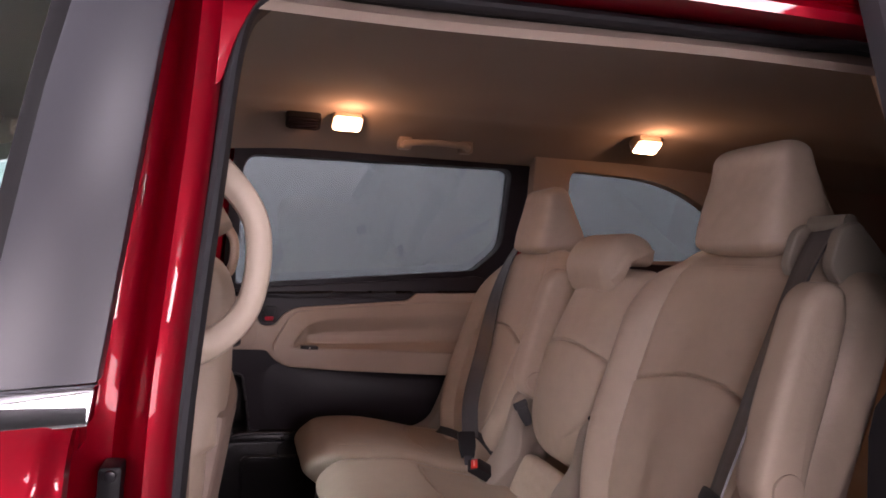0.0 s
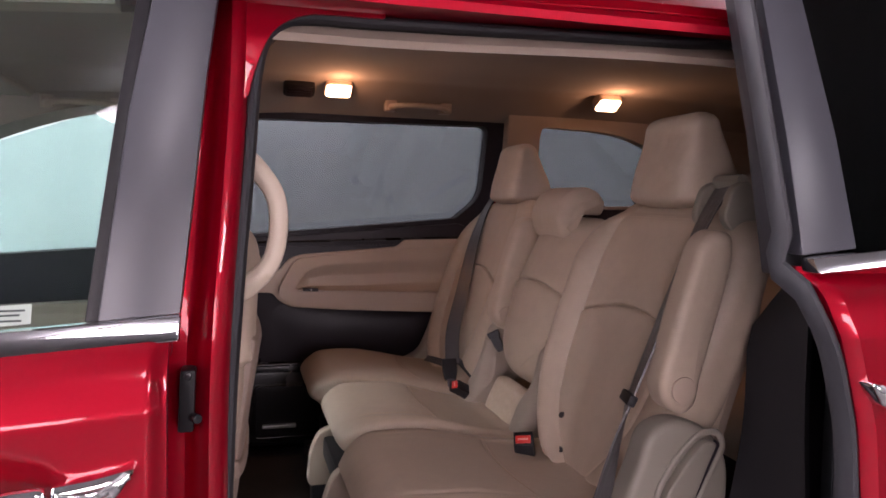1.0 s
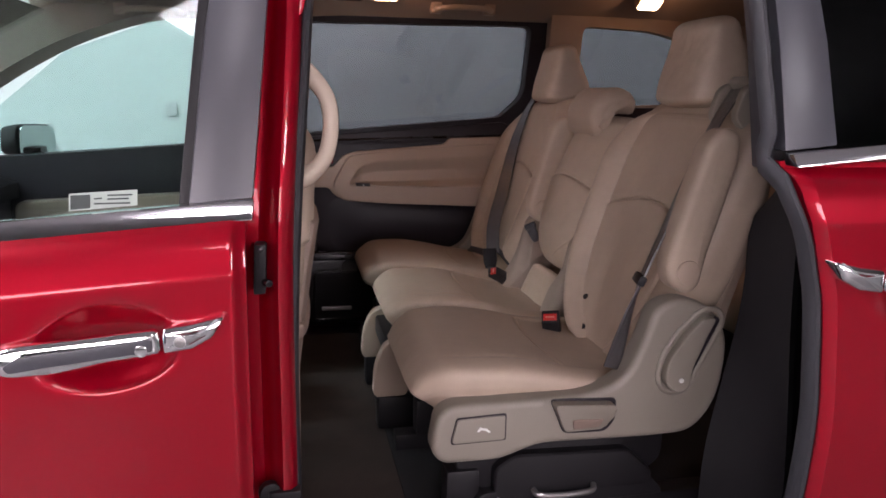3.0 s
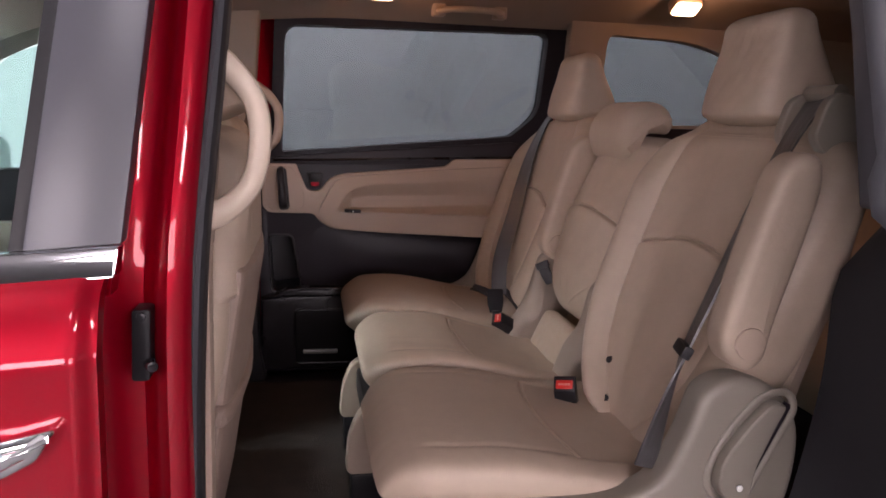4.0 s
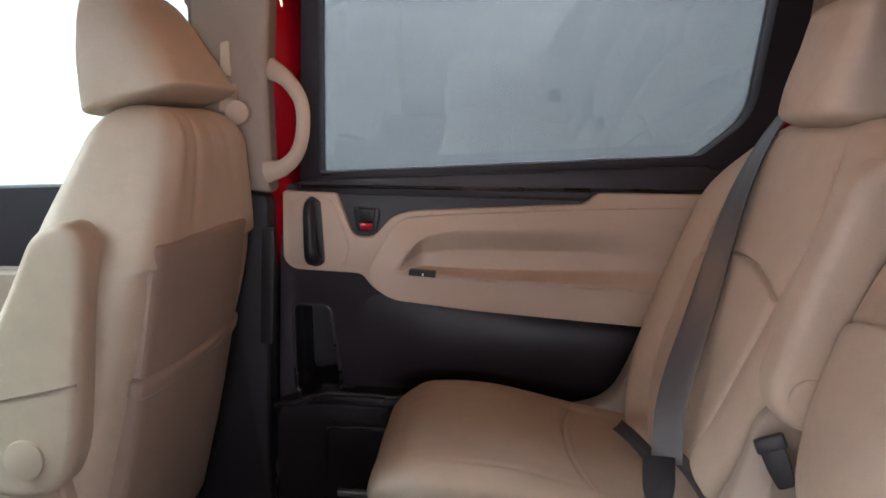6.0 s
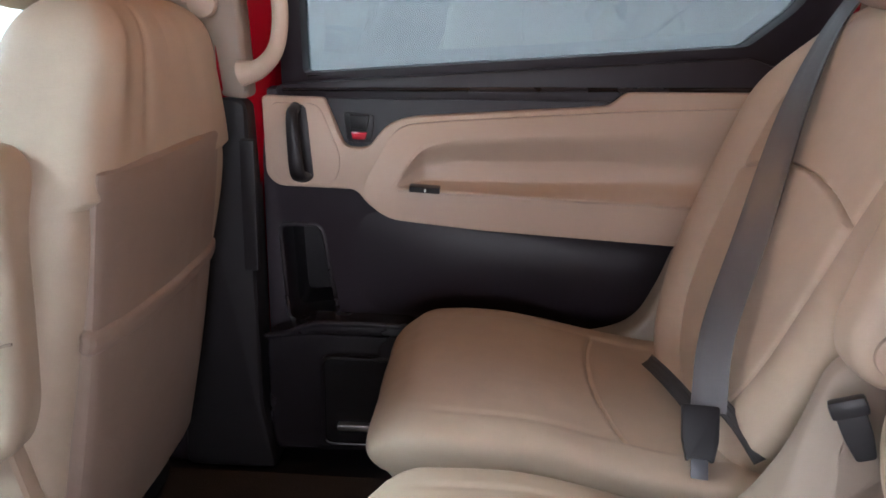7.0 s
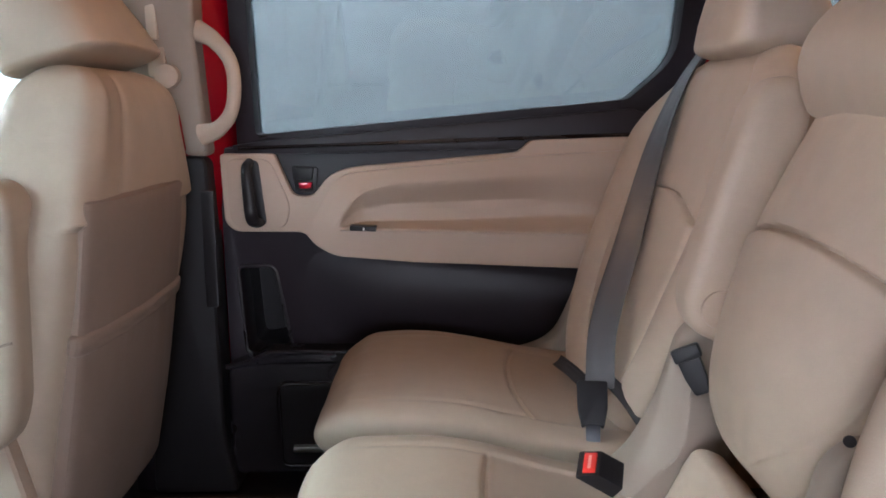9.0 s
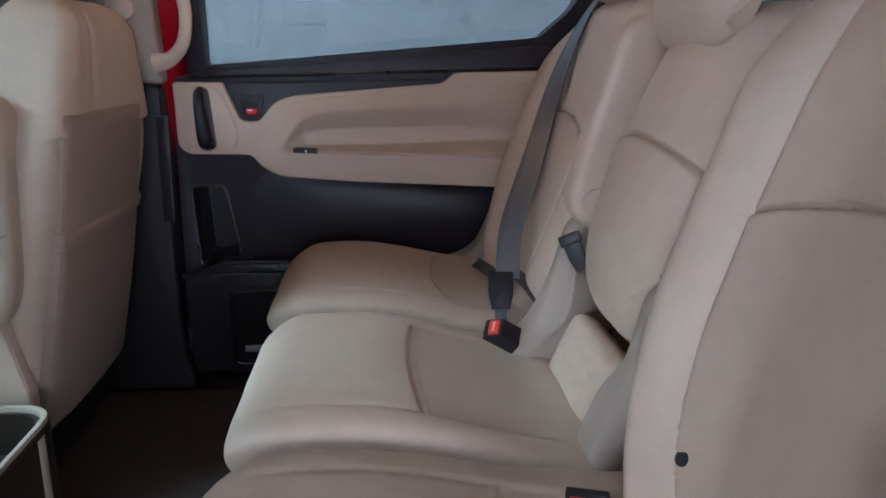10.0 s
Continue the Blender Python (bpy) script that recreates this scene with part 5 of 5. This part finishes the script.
# tan instead of beige: the covers' colour holds the shade between the seats
for arm, y0, y1 in ((ARM_NEAR, MID_Y - 0.208, MID_Y - 0.114), (ARM, MID_Y + 0.116, MID_Y + 0.212)):
    bm = pillow(arm, y0, y1, 0.030, 7, 0.002)
    for v in bm.verts:  # the arm draws away from the backrest towards its top
        out = abs(v.co.y - MID_Y)
        v.co.y += math.copysign(0.042 * sstep(0.745, 0.83, v.co.z) * sstep(0.205, 0.115, out), v.co.y - MID_Y)
    part("hinge_cover", bm, TRIM_TAN, mid, "beige plastic hinge cover")
# black dot put in for the shade of the gap between the backrests
part("gap_shade_dot", disc((0.472, MID_Y - 0.192, 0.918), (-0.6, -1, 0.1), 0.005, 0.003, 0.001, 16), BLACK, mid, "small black disc drawn for the shaded gap beside the backrest")

# buckles, belts
bk = thing("seat_belt_buckle", "black seat belt buckle with a red button", "buckle", (0.345, 0.640, 0.75), "buckles")
mesh_buckle(bk, axes((0.349, 0.636, 0.752), (-0.22, -0.12, 0.95), (0.85, -0.45, 0)))
bk2 = thing("seat_belt_buckle", "black seat belt buckle with a red button", "buckle", (0.33, 1.11, 0.74), "buckles")
mesh_buckle(bk2, axes((0.322, 1.088, 0.754), (-0.80, 0.05, 0.45), (0.35, 0.85, 0.3)) @ Matrix.Scale(0.94, 4))
st = thing("belt_stalk", "black belt stalk clipped at the middle seat", "buckle", (0.446, 1.11, 0.885), "buckles")
part("stalk", moved(solid(rounded([(-0.014, 0.014), (0.014, 0.014), (0.013, -0.020), (0.009, -0.042), (-0.009, -0.042), (-0.013, -0.020)], 0.004), lambda a, b: (a, -0.007, b), lambda a, b: (a, 0.007, b), 0.003), axes((0.450, 1.102, 0.876), (-0.34, 0.30, 0.85), (0.9, -0.4, 0.0))), BLACK, st)
part("clip", moved(box(-0.017, 0.017, -0.009, 0.009, 0.000, 0.018, 0.004), axes((0.450, 1.102, 0.876), (-0.34, 0.30, 0.85), (0.9, -0.4, 0.0))), BLACK, st)

belt_near = thing("seat_belt", "grey seat belt hanging over the open-door seat", "seat belt", (0.4, 0.27, 0.9), "seat belts")
np_ = smooth_path([(0.628, 0.366, 1.288), (0.572, 0.350, 1.215), (0.512, 0.340, 1.10), (0.466, 0.333, 1.00), (0.424, 0.325, 0.91), (0.396, 0.315, 0.84), (0.360, 0.300, 0.735)], 8)
lay = [Vector((0.10, 0.98, 0.1)), Vector((0.25, 0.95, 0.0)), Vector((0.36, 0.92, 0.0)), Vector((0.90, 0.35, 0.0))]
lay = [lay[min(2, int(3 * f))].lerp(lay[min(2, int(3 * f)) + 1], 3 * f - min(2, int(3 * f))) for f in steps(0, 1, len(np_) - 1)]
part("webbing", strap(np_, 0.046, lay), WEBBING, belt_near, "grey woven belt webbing")
CHEEK = rounded([(0.590, 1.230), (0.608, 1.288), (0.640, 1.302), (0.705, 1.235), (0.670, 1.150), (0.625, 1.19)], 0.015)
part("guide", joined(side(CHEEK, 0.312, 0.334, 0.008, 3), side(CHEEK, 0.398, 0.418, 0.008, 3), side(rounded([(0.652, 1.20), (0.648, 1.288), (0.668, 1.290), (0.705, 1.235), (0.690, 1.17)], 0.012), 0.330, 0.402, 0.006, 2),
     sweep([Vector((0.640, 0.330, 1.298)), Vector((0.640, 0.402, 1.298))], circle(0.013), (0, 0, 1))), TAUPE, belt_near, "beige belt guide on the shoulder")
part("stop", moved(box(-0.008, 0.008, -0.026, 0.026, -0.010, 0.010, 0.004), pose(0.420, 0.325, 0.910, 0, 25, -14)), BLACK, belt_near, "black belt stop")

belt_far = thing("seat_belt", "grey seat belt buckled across the far seat", "seat belt", (0.5, 1.45, 0.9), "seat belts")
fp = smooth_path([(0.625, 1.620, 1.275), (0.572, 1.575, 1.212), (0.515, 1.510, 1.115), (0.452, 1.420, 0.965), (0.402, 1.350, 0.848), (0.388, 1.303, 0.764)], 8)
turns = [Vector((-0.2, 0.95, -0.2)).lerp(Vector((-0.97, 0.22, 0.0)), sstep(0.1, 0.9, i / (len(fp) - 1))) for i in range(len(fp))]
part("webbing", strap(fp, 0.043, turns), WEBBING, belt_far, "grey woven belt webbing")
part("tongue", moved(solid(rounded([(-0.026, 0.040), (0.026, 0.040), (0.025, -0.008), (0.018, -0.040), (0.011, -0.034), (-0.011, -0.034), (-0.018, -0.040), (-0.025, -0.008)], 0.005), lambda a, b: (a, -0.008, b), lambda a, b: (a, 0.008, b), 0.004), axes((0.372, 1.274, 0.748), (0.06, 0.55, 0.80), (-1.0, 0.15, 0.0)) @ Matrix.Scale(0.86, 4)), BLACK, belt_far, "black belt tongue cover")
part("tongue_tip", moved(box(-0.012, 0.012, -0.0015, 0.0015, -0.062, -0.030, 0.001), axes((0.372, 1.274, 0.748), (0.06, 0.55, 0.80), (-1.0, 0.15, 0.0)) @ Matrix.Scale(0.86, 4)), APPLIQUE, belt_far, "steel belt tongue")
part("latch_strap", strap(smooth_path([(0.398, 1.318, 0.776), (0.424, 1.296, 0.752), (0.446, 1.262, 0.722)], 6), 0.020, (0.6, 0.5, 0.5)), WEBBING_DARK, belt_far)
part("lap_strap", strap(smooth_path([(0.380, 1.318, 0.752), (0.374, 1.37, 0.750), (0.366, 1.43, 0.746), (0.356, 1.50, 0.738)], 6), 0.022, (0.7, 0, 0.7)), WEBBING_DARK, belt_far)


for ob, at in ((near, (0.441, 0.632, 0.790)), (near, (0.422, 0.600, 0.724))):
    part("anchor_hole", disc(at, (-0.8, -0.2, 0.5), 0.008, 0.006, 0.001, 14), BLACK, ob)

# ---- front seats ----
def front_rear(u, v):
    """Rear of a front backrest: the cover ends in a fold over the panel and draws in towards the headrest."""
    out = 0.011 * sstep(0.690, 0.700, v) + 0.006 * crease(u, -0.80, 0.10) * sstep(0.70, 0.92, v)
    out -= 0.010 * sstep(0.80, 0.97, v) * (1 - abs(u)) + 0.004 * crease(u, -0.42 - 0.4 * (0.85 - v), 0.06) * sstep(0.72, 0.80, v)
    return out


def front_seat(y, inner, name, label, back=0.0, arm=0.0):
    s = thing(name, label, "seat", (-0.6, y, 0.39), "front seats")
    part("backrest", pad([(-0.483, 0.58), (-0.440, 0.80), (-0.395, 1.00), (-0.372, 1.155), (-0.364, 1.238)], y - 0.008, lambda v: 0.242 - 0.080 * sstep(0.62, 1.0, v), lambda v: 0.085 - 0.03 * sstep(0.5, 1.0, v),
         back_relief(0.5), 6.5, (0.06, 0.10), 1, 220, 150, rear=front_rear), LEATHER, s, "beige leather front backrest")
    yp = y - 0.032
    panel = [(-0.408, 0.535), (-0.372, 0.70), (-0.343, 0.88), (-0.320, 1.04), (-0.316, 1.064)]
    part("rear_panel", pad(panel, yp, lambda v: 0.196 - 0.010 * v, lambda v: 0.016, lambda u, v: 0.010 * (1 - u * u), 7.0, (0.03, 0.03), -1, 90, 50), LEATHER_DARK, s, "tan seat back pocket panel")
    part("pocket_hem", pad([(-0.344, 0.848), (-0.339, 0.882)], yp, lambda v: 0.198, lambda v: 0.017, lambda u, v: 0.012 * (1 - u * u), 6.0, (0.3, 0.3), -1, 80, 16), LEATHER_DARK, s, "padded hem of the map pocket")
    part("headrest", pad([(-0.382, 1.234), (-0.398, 1.282), (-0.424, 1.345), (-0.456, 1.412)], y, lambda v: 0.148 - 0.050 * sstep(0.2, 1.0, v), lambda v: 0.084 - 0.046 * v, None, 4.2, (0.09, 0.34), 1, 130, 60), LEATHER, s, "beige leather front headrest")
    # dark box drawn as the shaded gap under the headrest
    part("headrest_gap_shade", box(-0.405, -0.362, y - 0.075, y + 0.075, 1.212, 1.231, 0.006), DARK, s)
    part("cushion", pad([(-0.46, 0.66), (-0.70, 0.67), (-0.90, 0.69), (-0.98, 0.68)], y, lambda v: 0.255, lambda v: 0.07, cushion_relief, 5.0, (0.08, 0.14), -1, seam=CUSHION_SEAM), LEATHER, s)
    ya = y + inner * (0.275 if back else 0.258)
    shape = [(-0.520, 0.80), (-0.500, 0.745), (-0.440, 0.728), (-0.385, 0.748), (-0.365, 0.80), (-0.358, 0.89), (-0.352, 1.00), (-0.348, 1.07), (-0.372, 1.095), (-0.415, 1.078), (-0.452, 0.99), (-0.500, 0.90)]
    part("armrest", side(rounded([(x + arm, z) for x, z in shape], 0.04, 5), ya - 0.030, ya + 0.035, 0.026, 5), LEATHER, s, "folded-up padded armrest")
    part("armrest_seam", side([(-0.505 + arm, 0.852), (-0.362 + arm, 0.890), (-0.362 + arm, 0.893), (-0.505 + arm, 0.855)], ya - 0.0312, ya - 0.029), LEATHER_DARK, s)
    part("pivot_cap", disc((-0.432 + arm, ya - 0.029, 0.790), (0, -1, 0), 0.026, 0.005, 0.002), BEIGE, s)
    for d in (-0.05, 0.05):
        part("headrest_post", disc((-0.388, y + d, 1.215), (0, 0, 1), 0.006, 0.05, 0.001, 10), CHROME, s)
    part("side_cover", side(rounded([(-0.98, 0.55), (-0.98, 0.66), (-0.55, 0.66), (-0.50, 0.78), (-0.42, 0.78), (-0.38, 0.60), (-0.45, 0.52)], 0.03, 5), y - 0.275, y - 0.245, 0.01, 3), BEIGE, s)
    part("seat_base", box(-0.95, -0.45, y - 0.20, y + 0.20, 0.40, 0.60, 0.02), BLACK, s)
    s.location += Vector((back, 0, -0.18 * back))
    return s


front_seat(0.500, 1, "driver_seat", "beige leather driver seat seen from behind", 0.085, -0.09)
front_seat(1.425, -1, "passenger_seat", "beige leather passenger seat seen from behind", 0.0, -0.02)

# centre console with a rear pocket
con = thing("centre_console", "dark brown centre console with an open tray", "console", (-0.6, MID, 0.39))
TX = -0.456
TRAY = rounded([(-0.58, MID - 0.128), (-0.332, MID - 0.128), (-0.332, MID + 0.128), (-0.58, MID + 0.128)], 0.06)


def grown(k):
    return [((x - TX) * k + TX, (y - MID) * k + MID) for x, y in TRAY]


part("body", solid(rounded([(-1.10, MID - 0.145), (-0.322, MID - 0.138), (-0.322, MID + 0.138), (-1.10, MID + 0.145)], 0.07), lambda x, y: (x, y, 0.396), lambda x, y: (x, y, 0.63), 0.008, 3, [TRAY]), BROWN, con, "dark brown console body")
part("tray_rim", solid(grown(1.05), lambda x, y: (x, y, 0.626), lambda x, y: (x, y, 0.637), 0.003, 2, [grown(0.985)]), TRIM_TAN, con, "thin tan tray rim")
part("tray_liner", solid(grown(0.985), lambda x, y: (x, y, 0.50), lambda x, y: (x, y, 0.6275), 0.0, 1, [grown(0.95)]), BROWN, con)
part("tray", solid(TRAY, lambda x, y: (x, y, 0.50), lambda x, y: (x, y, 0.56), 0.004), BROWN, con)
part("rear_strip", sweep([Vector((-0.323, MID + 0.055, z)) for z in (0.42, 0.50, 0.58, 0.622)], circle(0.004, 0.012, 10), (0, 1, 0)), TRIM_TAN, con)

# third row
tr = thing("third_row_seat", "beige third-row bench behind the second row", "seat", (1.5, MID, 0.39))
part("backrest", pad([(1.46, 0.62), (1.52, 0.85), (1.56, 1.05)], MID, lambda v: 0.62, lambda v: 0.07, None, 6.0, (0.1, 0.1), 1, 80, 30), LEATHER, tr)
part("cushion", pad([(1.50, 0.62), (1.25, 0.64), (1.02, 0.64)], MID, lambda v: 0.62, lambda v: 0.08, None, 6.0, (0.1, 0.15), -1, 80, 30), LEATHER, tr)
part("base", box(1.10, 1.55, MID - 0.5, MID + 0.5, 0.386, 0.58, 0.02), BLACK, tr)
